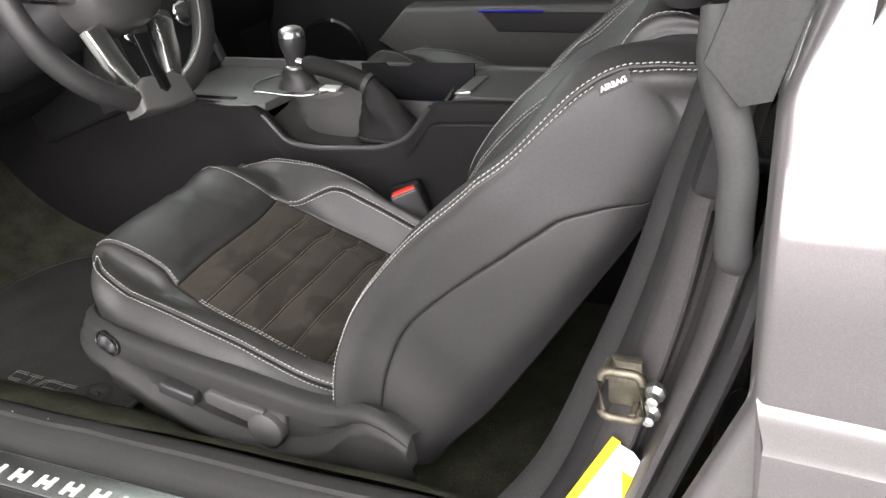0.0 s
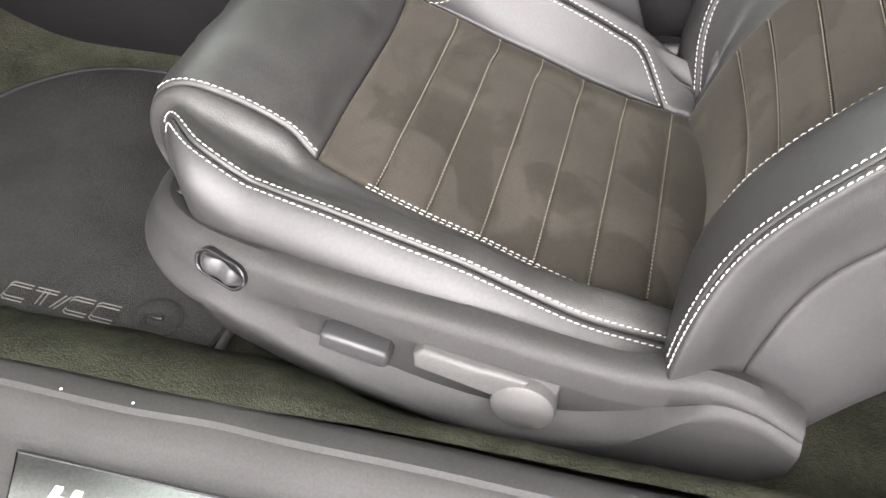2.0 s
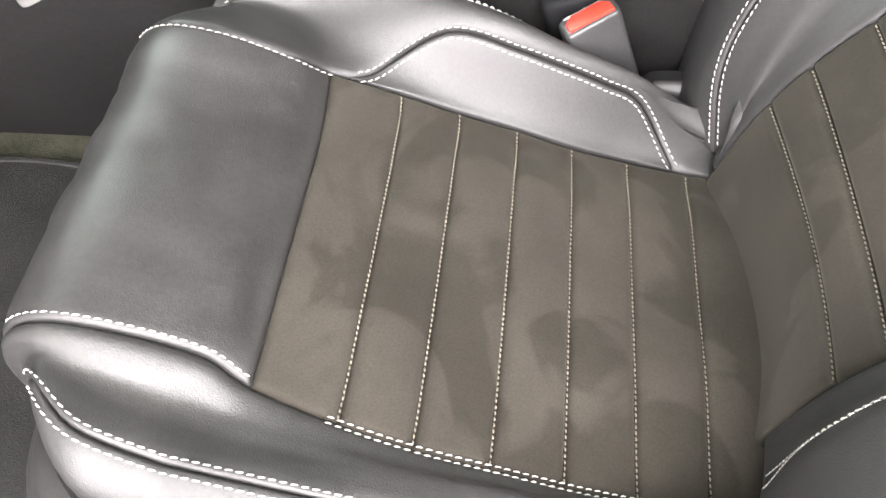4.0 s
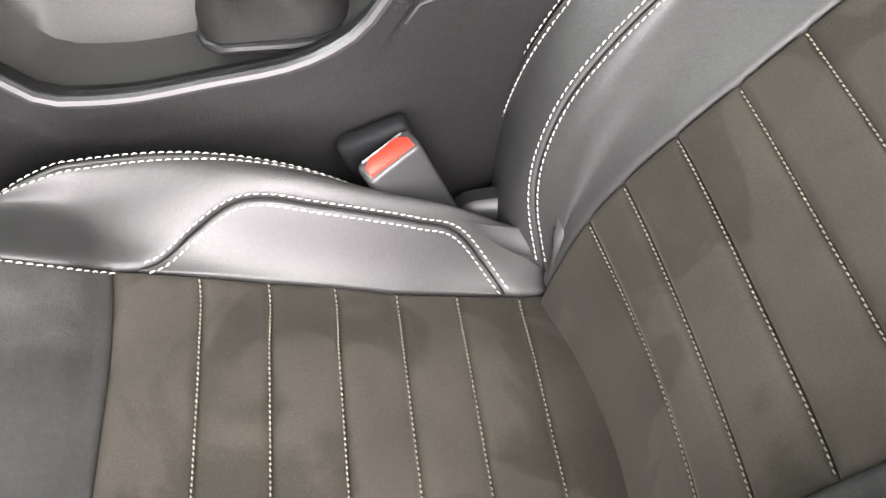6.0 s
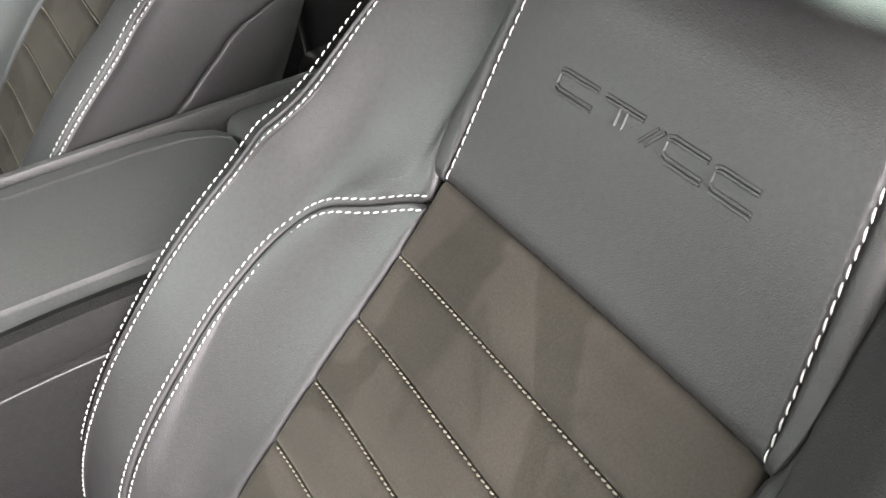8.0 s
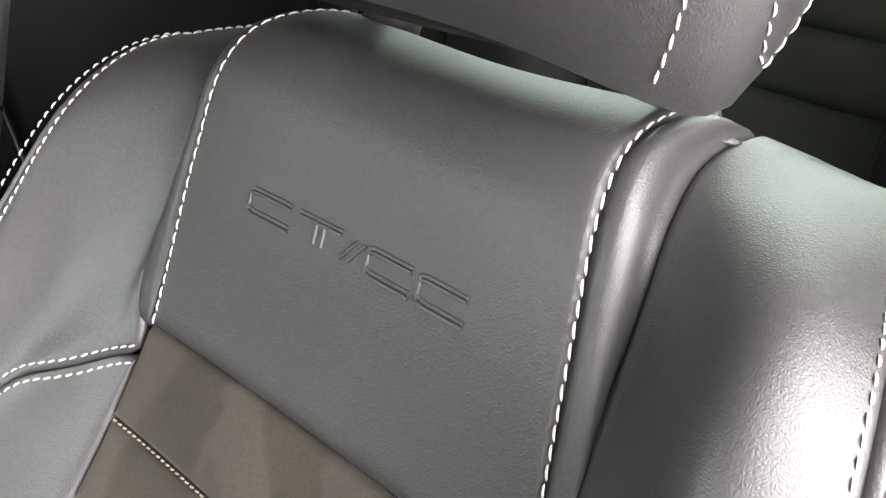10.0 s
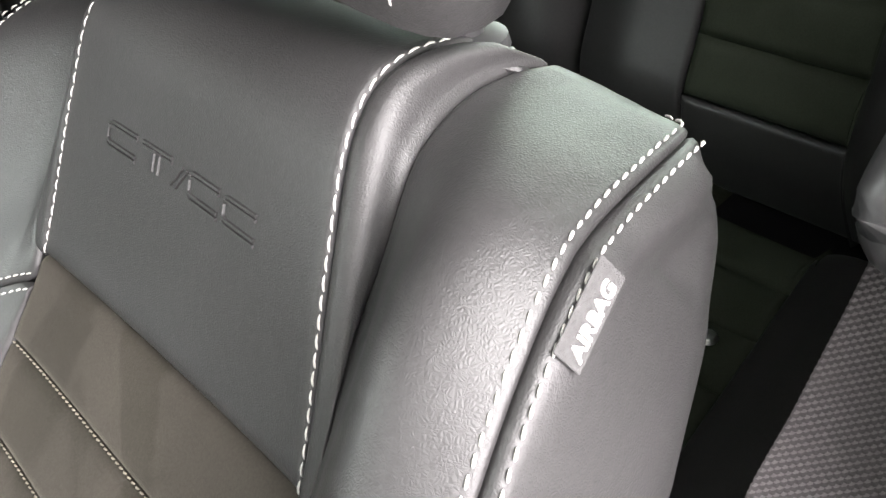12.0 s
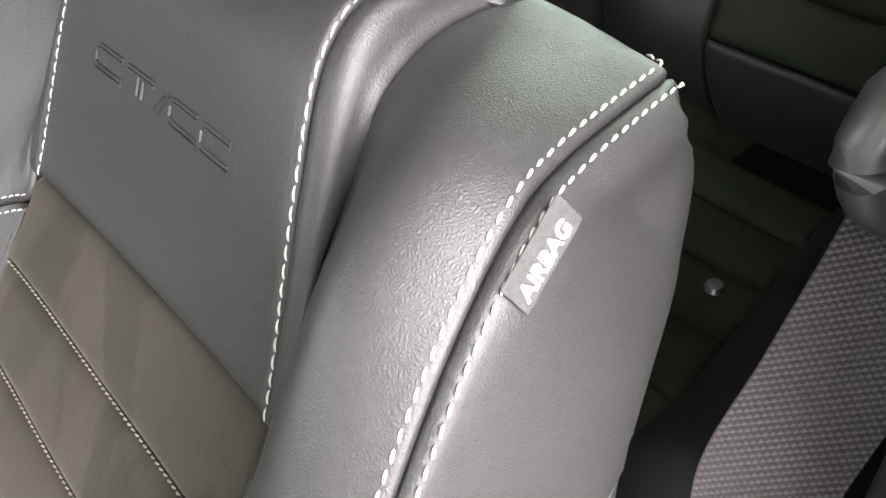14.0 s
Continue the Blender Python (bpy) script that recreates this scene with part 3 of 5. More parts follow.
for side in (1, -1):
    m = (lambda f: f) if side == 1 else (lambda f: (lambda u, f=f: 18 - f(u)))
    c = (lambda v: v) if side == 1 else (lambda v: 18 - v)
    def between(name, u0, u1, a, b, mat, label="", sheet=back, **kw):
        fa = a if callable(a) else (lambda u, a=a: np.full_like(u, a))
        fb = b if callable(b) else (lambda u, b=b: np.full_like(u, b))
        if side == 1:
            return panel(name, sheet, u0, u1, fa, fb, mat, seat, label, **kw)
        return panel(name, sheet, u0, u1, lambda u: 18 - fb(u), lambda u: 18 - fa(u), mat, seat, label, **kw)
    arch = back_arch if side == 1 else worn_arch
    limit = inner_limit if side == 1 else worn_limit
    between("bolster_pad", 0.3, 7.69, 10, arch, LEATHER, n=(50, 10), tuck=0.004, edge=0.005, puff=0.001)
    between("shoulder_strip", 7.98, 12.3, 10, back_crease, LEATHER, n=(40, 8), tuck=0.0035, edge=0.006, puff=0.001)
    between("bolster", 0.3, 12.3, limit, 13, LEATHER, n=(76, 18), tuck=0.002, edge=0.0055, crinkle=0.0004)

    def pipe_line(u):
        return spline((0.2, 1.0, 1.6, 3.0, 5.0, 6.2, 7.2, 8.0, 8.4, 8.7), (15.1, 15.15, 15.15, 15.13, 15.28, 15.38, 15.5, 15.8, 16.5, 17.6), u)
    def pipe_limit(u):
        return np.where(u < 8.7, pipe_line(u), 17.9)
    between("backrest_side", 0.2, 12.3, 13, pipe_limit, LEATHER, n=(70, 12), tuck=0.003, edge=0.004)
    between("lower_side_panel", 0.2, 8.68, pipe_line, 18, LEATHER, n=(50, 14), tuck=0.003, edge=0.004)
    for sh, rim_sh in ((-0.0048, -0.0062 if side == -1 else -0.0042), (0.0048, 0.0042 if side == -1 else 0.0062)):
        rim_u = np.r_[S(0.6, 11.5, 36), 11.72, 11.86, 11.95]
        stitches(back, rim_u, np.r_[np.full(36, float(c(13))), c(12.97), c(12.86), c(12.66)], seat, shift=rim_sh, r=0.00060)
        q = S(0.4, 7.71 if side == 1 else 7.0, 40)
        stitches(back, q, m(arch)(q), seat, shift=sh * 0.9)
    stitches(back, S(8.02, 11.6, 30), np.full(30, float(c(10))), seat, shift=-0.0045 if side == 1 else -0.0008, pitch=0.0075, length=0.0062)
for i in range(7):
    stitches(back, np.full(16, 1.25 if i == 0 else 1.0 + i), S(8.03, 9.97, 16), seat, pitch=0.0042, length=0.0030, r=0.0006, lift=-0.0012, material=THREAD_DARK)
# rear shell of the backrest
ru = S(0.2, 12.3, 30)
P0, P16 = back.at(ru, np.full(30, 0.0)), back.at(ru, np.full(30, 18.0))
rear = bmesh.new()
grid = [[rear.verts.new(Vector((P0[i] * (1 - w) + P16[i] * w) + np.array((0.012, 0, -0.004)) * math.sin(math.pi * w))) for w in S(0, 1, 14)] for i in range(30)]
for i in range(29):
    for j in range(13):
        rear.faces.new((grid[i][j], grid[i][j + 1], grid[i + 1][j + 1], grid[i + 1][j]))
part("rear_shell", rear, LEATHER, seat)

# headrest on two posts
hr = []
for t in S(0, 1, 15):
    z = 0.984 + 0.182 * t
    bulge = math.sin(math.pi * min(1, max(0, 0.10 + 0.82 * t))) ** 0.30
    cx, hx, hy = -0.080 + 0.03 * t, 0.055 * bulge, 0.140 * (0.45 + 0.55 * bulge)
    ring = []
    for a in S(0, 2 * math.pi, 33)[:-1]:
        ca, sa = math.cos(a), math.sin(a)
        ring.append((cx - hx * math.copysign(abs(ca) ** 0.7, ca), YC + hy * math.copysign(abs(sa) ** 0.75, sa), z + 0.022 * (1 - sa * sa) * (1 - t)))
    hr.append(ring)
headrest = part("headrest", loft(hr), LEATHER, seat, "rounded leather headrest with pale stitching")
for y in (YC - 0.084, YC + 0.084):
    part("headrest_post", tube([(-0.062, y, 0.92), (-0.058, y, 1.05)], 0.0075, 12), PLASTIC_SMOOTH, seat)
    part("post_collar", turned([(0.016, 0), (0.0175, 0.004), (0.0165, 0.009), (0.010, 0.011)], 18, pose(-0.060, y, 0.957)), PLASTIC_SMOOTH, seat)


class Rings:
    """The headrest's skin as a sheet for its stitching."""
    def __init__(self, rings):
        self.r = np.array(rings)

    def at(self, u, v):
        u, v = np.broadcast_arrays(np.asarray(u, float), np.asarray(v, float))
        n, k = self.r.shape[:2]
        i, t = np.clip(np.floor(u).astype(int), 0, n - 2), None
        t = (u - i)[..., None]
        j = np.floor(v).astype(int)
        s = (v - j)[..., None]
        a = self.r[i, j % k] * (1 - s) + self.r[i, (j + 1) % k] * s
        b = self.r[i + 1, j % k] * (1 - s) + self.r[i + 1, (j + 1) % k] * s
        return a * (1 - t) + b * t

    def normal(self, u, v):
        d = np.cross(self.at(u, v + 0.2) - self.at(u, v - 0.2), self.at(u + 0.2, v) - self.at(u - 0.2, v))
        c = self.at(u, v) - self.r.mean(axis=(0, 1))
        d *= np.sign((d * c).sum(-1, keepdims=True))
        return d / np.maximum(np.linalg.norm(d, axis=-1, keepdims=True), 1e-9)


skin = Rings(hr)
for v in (27.2, 4.8):
    stitches(skin, S(0.6, 13.5, 30), np.full(30, v), seat, lift=0.0008, pitch=0.0072, length=0.006)
for v0 in (24.0, 8.0):
    a = S(0, 2 * math.pi, 41)
    stitches(skin, 6.5 + 5.2 * np.sin(a), v0 + 1.25 * np.cos(a), seat, lift=0.0008, pitch=0.0072, length=0.006)

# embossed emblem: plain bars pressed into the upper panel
def emblem_strokes(height=4.0):
    """Four angular characters and a slash as plain strokes."""
    out = []
    for x0 in (0, 11.8, 16.6):
        out.append([(x0 + 4.1, 4), (x0 + 0.5, 4), (x0, 3.5), (x0, 0.5), (x0 + 0.5, 0), (x0 + 4.1, 0)])
    out.append([(4.9, 4), (9.0, 4)])
    out.append([(6.9, 4), (6.9, 0)])
    out.append([(9.6, 0), (11.0, 4)])
    return out


for st in emblem_strokes():
    for off in (-0.42, 0.42):
        pts = []
        for px, py in [(a[0] + (b[0] - a[0]) * t, a[1] + (b[1] - a[1]) * t) for a, b in zip(st, st[1:]) for t in S(0, 1, 7)[:-1]] + [st[-1]]:
            vv, uu = 8.48 + (20.7 - px) / 20.7 * 1.04, 8.93 - 0.065 + (py + off * (1 if len(st) > 2 or st[0][1] == st[1][1] else 0)) / 4 * 0.13
            vv -= off * 0.045 if len(st) == 2 and st[0][1] != st[1][1] else 0
            pts.append(tuple(back.at(uu, vv) + back.normal(uu, vv) * 0.0002))
        part("emblem_stroke", tube(pts, 0.0010, 6), LEATHER, seat, "plain angular stroke pressed into the leather")

# sewn-in tag on the outer seam
def frame_of(origin, along, across):
    x = Vector(along).normalized()
    z = x.cross(Vector(across)).normalized()
    y = z.cross(x)
    return Matrix(((x.x, y.x, z.x, origin[0]), (x.y, y.y, z.y, origin[1]), (x.z, y.z, z.z, origin[2]), (0, 0, 0, 1)))


def lettering(name, text, size, m, material, parent, depth=0.0004, bold=0.0):
    cu = bpy.data.curves.new(name, "FONT")
    cu.body, cu.size, cu.extrude, cu.offset = text, size, depth, bold
    ob = new(name, cu)
    bpy.context.view_layer.update()
    me = bpy.data.meshes.new_from_object(ob.evaluated_get(bpy.context.evaluated_depsgraph_get()))
    bpy.data.objects.remove(ob)
    me.transform(m)
    me.materials.clear()
    me.materials.append(material)
    out = new(name, me)
    out.parent = parent
    return out


TAG_LOW, TAG_HIGH = 9.17, 9.71
TAG = frame_of(back.at(TAG_LOW, 3.95) + back.normal(TAG_LOW, 4.2) * 0.0015, back.at(TAG_HIGH, 4.2) - back.at(TAG_LOW, 4.2), back.at(TAG_LOW, 4.6) - back.at(TAG_LOW, 3.95))
tagbm = prism(rounded(0.034, 0.0130, 0.0006, 2), 2, 0.0, 0.0007, 0.0002, 1)
bmesh.ops.transform(tagbm, matrix=TAG @ pose(0.0175, 0.0062, 0.0), verts=tagbm.verts)
tag = part("airbag_tag", tagbm, FELT, seat, "grey woven tag with white lettering")
lettering("lettering", "AIRBAG", 0.0076, TAG @ pose(0.0032, 0.0022, 0.0010), WHITE, tag, bold=0.0002)

# plastic side shield, recliner cover, switches and lever
SH_PLAN = ((-0.915, 1.00), (-0.928, 0.93), (-0.921, 0.880), (-0.898, 0.839), (-0.860, 0.809), (-0.81, 0.796), (-0.72, 0.790), (-0.60, 0.788), (-0.50, 0.788), (-0.44, 0.787), (-0.40, 0.785), (-0.364, 0.782))
SH_K = np.arange(12)
SH_TOP = (0.545, 0.549, 0.556, 0.566, 0.571, 0.566, 0.552, 0.534, 0.518, 0.524, 0.516, 0.495)
SH_RIDGE = (0.520, 0.522, 0.525, 0.530, 0.528, 0.516, 0.460, 0.430, 0.446, 0.496, 0.500, 0.484)
SH_LOW = (0.500, 0.490, 0.478, 0.466, 0.456, 0.445, 0.415, 0.392, 0.370, 0.372, 0.398, 0.428)
SH_SUNK = (0, 0, 0, 0, 0, 0, 1, 1, 1, 0.15, 0, 0)
shield_rows = []
for k in S(0, 11, 130):
    x, y = (float(spline(SH_K, [p[i] for p in SH_PLAN], k)) for i in (0, 1))
    dx, dy = (float(spline(SH_K, [p[i] for p in SH_PLAN], min(11, k + 0.05)) - spline(SH_K, [p[i] for p in SH_PLAN], max(0, k - 0.05))) for i in (0, 1))
    l = math.hypot(dx, dy)
    ox, oy = dy / l, -dx / l                                   # outwards
    t, r, lo, mid = (float(spline(SH_K, q, k)) for q in (SH_TOP, SH_RIDGE, SH_LOW, SH_SUNK))
    mid = min(1.0, max(0.0, mid))
    rise = max(0.012, t - r)
    sl = 0.012 * (1 - mid) * min(1.0, max(0.0, (6 - k) / 1.0))                # the front end leans outwards below
    prof = [(-0.024 - 0.028 * (1 - mid), t + 0.004 - 0.018 * (1 - mid)), (-0.015, t + 0.005), (-0.006, t + 0.0025), (-0.001, t - 0.002), (0.0005, t - 0.007), (0.0005 + 0.001 * mid + 0.4 * sl, t - 0.40 * rise * (1 - mid) - 0.026 * mid), (-0.004 * mid + 0.5 * sl, t - 0.5 * rise * (1 - mid) - 0.030 * mid),
            (-0.011 * mid + 0.6 * sl, t - 0.6 * rise * (1 - mid) - 0.037 * mid), (-0.011 * mid + 0.001 * (1 - mid) + 0.9 * sl, r + 0.013 * mid + 0.006), (0.004 + 0.9 * sl, r + 0.003), (0.006 + 0.8 * sl, r - 0.002), (0.0045 + 0.8 * sl, r - 0.009),
            (-0.004, lo + 0.45 * (r - lo)), (-0.010, lo + 0.006), (-0.016, lo), (-0.024, lo + 0.002)]
    shield_rows.append([(x + ox * o, y + oy * o, z) for o, z in prof])
sb = bmesh.new()
vv = [[sb.verts.new(p) for p in row] for row in shield_rows]
for a, b in zip(vv, vv[1:]):
    for j in range(len(a) - 1):
        sb.faces.new((a[j], a[j + 1], b[j + 1], b[j]))
bmesh.ops.solidify(sb, geom=list(sb.faces), thickness=0.003)
shield = part("side_shield", sb, PLASTIC, seat, "grained black plastic side shield")
part("shield_end", box((-0.43, 0.795, 0.43), (-0.372, 0.84, 0.484), 0.012, 3), PLASTIC, shield)
part("front_valance", box((-0.918, 0.98, 0.505), (-0.87, 1.255, 0.585), 0.012, 3), PLASTIC, seat)


SWITCH = pose(-0.8195, 0.7925, 0.5555) @ Matrix.Rotation(radians(-12), 4, "Z") @ Matrix.Rotation(radians(17), 4, "Y") @ Matrix.Rotation(radians(-16), 4, "X")


def ring_of(outer, inner, y0, y1, y2):
    """A raised rim with a sunk floor, round a long oval."""
    n = len(outer)
    bm = bmesh.new()
    loops = []
    for pts, y in ((outer, y0), (outer, y1), ([(0.5 * (p[0] + q[0]), 0.5 * (p[1] + q[1])) for p, q in zip(outer, inner)], y1 - 0.0006), (inner, y1), (inner, y2)):
        loops.append([bm.verts.new((p[0], y, p[1])) for p in pts])
    for a, b in zip(loops, loops[1:]):
        for i in range(n):
            bm.faces.new((a[i], a[(i + 1) % n], b[(i + 1) % n], b[i]))
    bm.faces.new(loops[-1])
    return bm


bz = ring_of(rounded(0.047, 0.026, 0.0128, 8), rounded(0.042, 0.021, 0.0103, 8), 0.006, -0.0008, 0.004)
bmesh.ops.transform(bz, matrix=SWITCH, verts=bz.verts)
bezel = part("lumbar_switch_bezel", bz, GLOSS_BLACK, seat)
rock = []
for t in S(0, 1, 17):
    sx = -0.0185 + 0.037 * t
    k = 0.0088 * max(0.05, 1 - abs(2 * t - 1) ** 3.2) ** 0.5
    up = 0.0062 - 0.0035 * math.exp(-((t - 0.5) / 0.20) ** 2)
    rock.append([(sx, 0.003 - up * k / 0.0088 - 0.35 * k * max(0, math.cos(a)), k * math.sin(a)) for a in S(0, 2 * math.pi, 19)[:-1]])
rb = loft(rock)
bmesh.ops.transform(rb, matrix=SWITCH, verts=rb.verts)
part("rocker", rb, PLASTIC_SMOOTH, bezel, "satin rocker dipped in the middle")
sw = prism([(-0.029, -0.008), (-0.024, -0.010), (0.026, -0.010), (0.030, -0.006), (0.030, 0.004), (0.026, 0.009), (-0.024, 0.009), (-0.029, 0.006)], 1, -0.016, 0.006, 0.004, 3)
bmesh.ops.transform(sw, matrix=pose(-0.711, 0.799, 0.497, 0, 14, 0), verts=sw.verts)
part("seat_adjuster_switch", sw, PLASTIC_SMOOTH, seat, "satin black power seat switch")
lv = prism([(-0.062, 0.004), (-0.058, -0.011), (0.030, -0.014), (0.030, 0.016), (0.004, 0.015), (-0.010, 0.0125), (-0.055, 0.012)], 1, -0.018, 0.006, 0.004, 3)
bmesh.ops.transform(lv, matrix=pose(-0.600, 0.797, 0.493, 0, 14, 0), verts=lv.verts)
lever = part("recline_lever", lv, PLASTIC, seat, "black plastic recline lever")
kn = turned([(0.026, 0.0), (0.0265, 0.014), (0.0255, 0.019), (0.022, 0.0215), (0.0, 0.022)], 28, pose(-0.571, 0.798, 0.471, 90))
part("lever_hub", kn, PLASTIC, lever)
lf = prism([(-0.012, 0.0), (0.024, -0.02), (0.030, 0.022), (0.010, 0.040), (-0.014, 0.034)], 1, -0.010, 0.004, 0.005, 3)
bmesh.ops.transform(lf, matrix=pose(-0.572, 0.799, 0.477, 0, 0, 0), verts=lf.verts)
part("lever_root", lf, PLASTIC, lever)
# recliner collar between cushion and backrest
rc = curve_points([(-0.462, 0.885, 0.516), (-0.459, 0.845, 0.510), (-0.446, 0.824, 0.505), (-0.424, 0.812, 0.499)], 24)
part("recliner_collar", tube([tuple(p) for p in rc], 0.0040, 10, flat=2.2), PLASTIC, seat)
part("inner_recliner_cover", box((-0.53, YC + 0.205, 0.44), (-0.40, YC + 0.232, 0.535), 0.02, 4), PLASTIC_DARK, seat)
part("seat_base", box((-0.84, YC - 0.190, 0.40), (-0.46, YC + 0.18, 0.452), 0.01), PLASTIC_DARK, seat)
for y in (YC - 0.150, YC + 0.18):
    part("seat_rail", box((-0.835, y - 0.010, 0.372), (-0.46, y + 0.010, 0.398), 0.003), PLASTIC_DARK, seat)

part("front_bar", tube([(-0.876, 0.812, 0.394), (-0.874, 0.880, 0.396), (-0.874, 1.22, 0.396)], 0.0045, 10), ALUMINIUM, seat, "bare metal adjuster bar")

passenger = copy_thing(seat, pose(-0.040, 0.744, -0.004))
passenger["label"] = "black leather passenger seat with suede insert beyond the console"


# ---------------------------------------------------------------- the car's floor, sill and body
floor = thing("floor", "dark carpeted car floor with footwell", "floor", kind="structure")
fl = bmesh.new()
prof = [(-1.75, 0.80), (-1.60, 0.62), (-1.48, 0.47), (-1.36, 0.400), (-1.15, 0.376), (-0.90, 0.368), (-0.60, 0.370), (-0.35, 0.372), (-0.05, 0.375), (0.10, 0.42), (0.95, 0.43)]
px = curve_points([(a, 0, b) for a, b in prof], 60)
rows = []
for p in px:
    rows.append([fl.verts.new((p[0], y, p[2] + dz)) for y, dz in ((0.735, 0.085), (0.752, 0.070), (0.765, 0.035), (0.785, 0.008), (0.82, 0.0), (1.05, 0.0), (1.24, 0.004), (1.29, 0.03), (1.42, 0.10), (1.55, 0.03), (1.62, 0.0), (2.05, 0.0), (2.10, 0.08))])
for a, b in zip(rows, rows[1:]):
    for j in range(len(a) - 1):
        fl.faces.new((a[j], b[j], b[j + 1], a[j + 1]))
bmesh.ops.solidify(fl, geom=list(fl.faces), thickness=0.012)
part("carpet", fl, CARPET, floor)

lip = bmesh.new()
rows = []
for x in S(-1.35, -0.02, 160):
    edge = 0.004 * noise.noise(Vector((x * 9, 0, 0))) + 0.002 * noise.noise(Vector((x * 40, 3, 0)))
    wide = 0.50 + 0.50 / (1 + math.exp((x + 0.725) / 0.022))
    rows.append([lip.verts.new((x, 0.735 + w * (0.075 * wide + 0.012) + e * edge, z + e * edge * 0.5)) for w, z, e in ((1.25, 0.380, 0), (1.20, 0.385, 0.3), (1.10, 0.397, 0.8), (0.95, 0.424, 1), (0.55, 0.454, 1), (0.20, 0.474, 1.0), (0.0, 0.4795, 0.6), (-0.16, 0.4805, 0.3))])
for a, b in zip(rows, rows[1:]):
    for j in range(len(a) - 1):
        lip.faces.new((a[j], b[j], b[j + 1], a[j + 1]))
bmesh.ops.solidify(lip, geom=list(lip.faces), thickness=0.004)
part("carpet_edge", lip, CARPET, floor, "olive carpet edge turned up against the sill")

mat = thing("floor_mat", "charcoal carpet floor mat with a pale bar emblem", "floor mat")
outline = [(-0.900, 0.815), (-0.895, 0.835), (-0.893, 1.10), (-0.90, 1.20), (-0.97, 1.235), (-1.27, 1.225), (-1.30, 1.19), (-1.31, 0.86), (-1.29, 0.812), (-1.25, 0.803), (-0.93, 0.803)]
mb = prism([tuple(p) for p in curve_points(outline + outline[:1], 60)[:-1]], 2, 0.384, 0.393, 0.003, 2)
bmesh.ops.rotate(mb, cent=(-0.95, 0, 0.388), matrix=Matrix.Rotation(radians(4.5), 3, "Y"), verts=mb.verts)
part("carpet_top", mb, MAT, mat)
edge = curve_points(outline + outline[:1], 90)[:-1]
slope = math.tan(radians(4.5))
part("binding", tube([(p[0], p[1], 0.391 - (p[0] + 0.95) * slope) for p in edge], 0.0045, 6, closed=True), MAT, mat)
EM = pose(-1.055, 0.853, 0.400, 0, 4.5, 0)
plate = box((-0.066, -0.0125, -0.002), (0.066, 0.0125, 0.0015), 0.001, 1)
bmesh.ops.transform(plate, matrix=EM, verts=plate.verts)
badge = part("mat_badge", plate, MAT, mat)
for st in emblem_strokes():
    for off in (-0.45, 0.45):
        flat = len(st) == 2 and st[0][1] != st[1][1]
        pts = [EM @ Vector(((p[0] + (off if flat else 0)) * 0.122 / 20.7 - 0.061, (p[1] + (0 if flat else off)) * 0.0048 - 0.0095, 0.0018)) for p in st]
        part("emblem_stroke", tube([tuple(p) for p in pts], 0.0008, 6), GREY_PRINT, badge)
part("grommet", turned([(0.0, 0.0), (0.024, 0.0), (0.027, 0.002), (0.024, 0.004), (0.012, 0.0035), (0.009, 0.001), (0.0, 0.001)], 26, pose(-0.955, 0.862, 0.393, 0, 4.5, 0)), MAT, mat, "round rubber grommet")
part("grommet_slot", box((-0.962, 0.859, 0.394), (-0.947, 0.864, 0.3975), 0.001, 1), PLASTIC_DARK, mat)

# sill: scuff trim, plate, outer rocker
sill = thing("door_sill", "black plastic door sill trim with metal scuff plate", "door sill", kind="structure")
sb = bmesh.new()
rows = []
for x in S(-1.7, -0.12, 90):
    wave = 0.004 * math.exp(-((x + 0.80) / 0.05) ** 2) + 0.0015 * math.sin(x * 17)
    rows.append([sb.verts.new((x, y + wave * k, z)) for y, z, k in ((0.752, 0.425, 0), (0.742, 0.452, 0), (0.732, 0.466, 1), (0.726, 0.475, 1), (0.716, 0.479, 1), (0.702, 0.4785, 1), (0.699, 0.4735, 1), (0.690, 0.471, 1), (0.680, 0.462, 1),
                                                              (0.672, 0.455, 0.5), (0.664, 0.4505, 0), (0.600, 0.446, 0), (0.588, 0.442, 0), (0.582, 0.430, 0), (0.580, 0.40, 0), (0.580, 0.36, 0))])
for a, b in zip(rows, rows[1:]):
    for j in range(len(a) - 1):
        sb.faces.new((a[j], a[j + 1], b[j + 1], b[j]))
bmesh.ops.solidify(sb, geom=list(sb.faces), thickness=0.004)
part("sill_trim", sb, PLASTIC, sill)
pl = prism([(-0.952, 0.657), (-0.930, 0.606), (-0.28, 0.606), (-0.258, 0.657)], 2, 0.4465, 0.4522, 0.0012, 2)
scuff = part("scuff_plate", pl, ALUMINIUM, sill, "brushed metal scuff plate with plain bars")
part("plate_surround", tube([(-0.953, 0.658, 0.4515), (-0.931, 0.605, 0.4485), (-0.28, 0.605, 0.4485), (-0.257, 0.658, 0.4515)], 0.0018, 6, closed=True), PLASTIC_DARK, sill)
for i in range(7):
    x = -0.905 + 0.0435 * i
    bm = join(box((x, 0.615, 0.452), (x + 0.007, 0.637, 0.4532), 0.0004, 1), box((x + 0.017, 0.615, 0.452), (x + 0.024, 0.637, 0.4532), 0.0004, 1), box((x + 0.007, 0.622, 0.452), (x + 0.017, 0.629, 0.4532), 0.0004, 1))
    part("plate_bar", bm, WHITE, scuff, smooth=False)
part("rocker_panel", box((-1.75, 0.50, 0.20), (0.15, 0.585, 0.432), 0.02, 4), PAINT, sill)
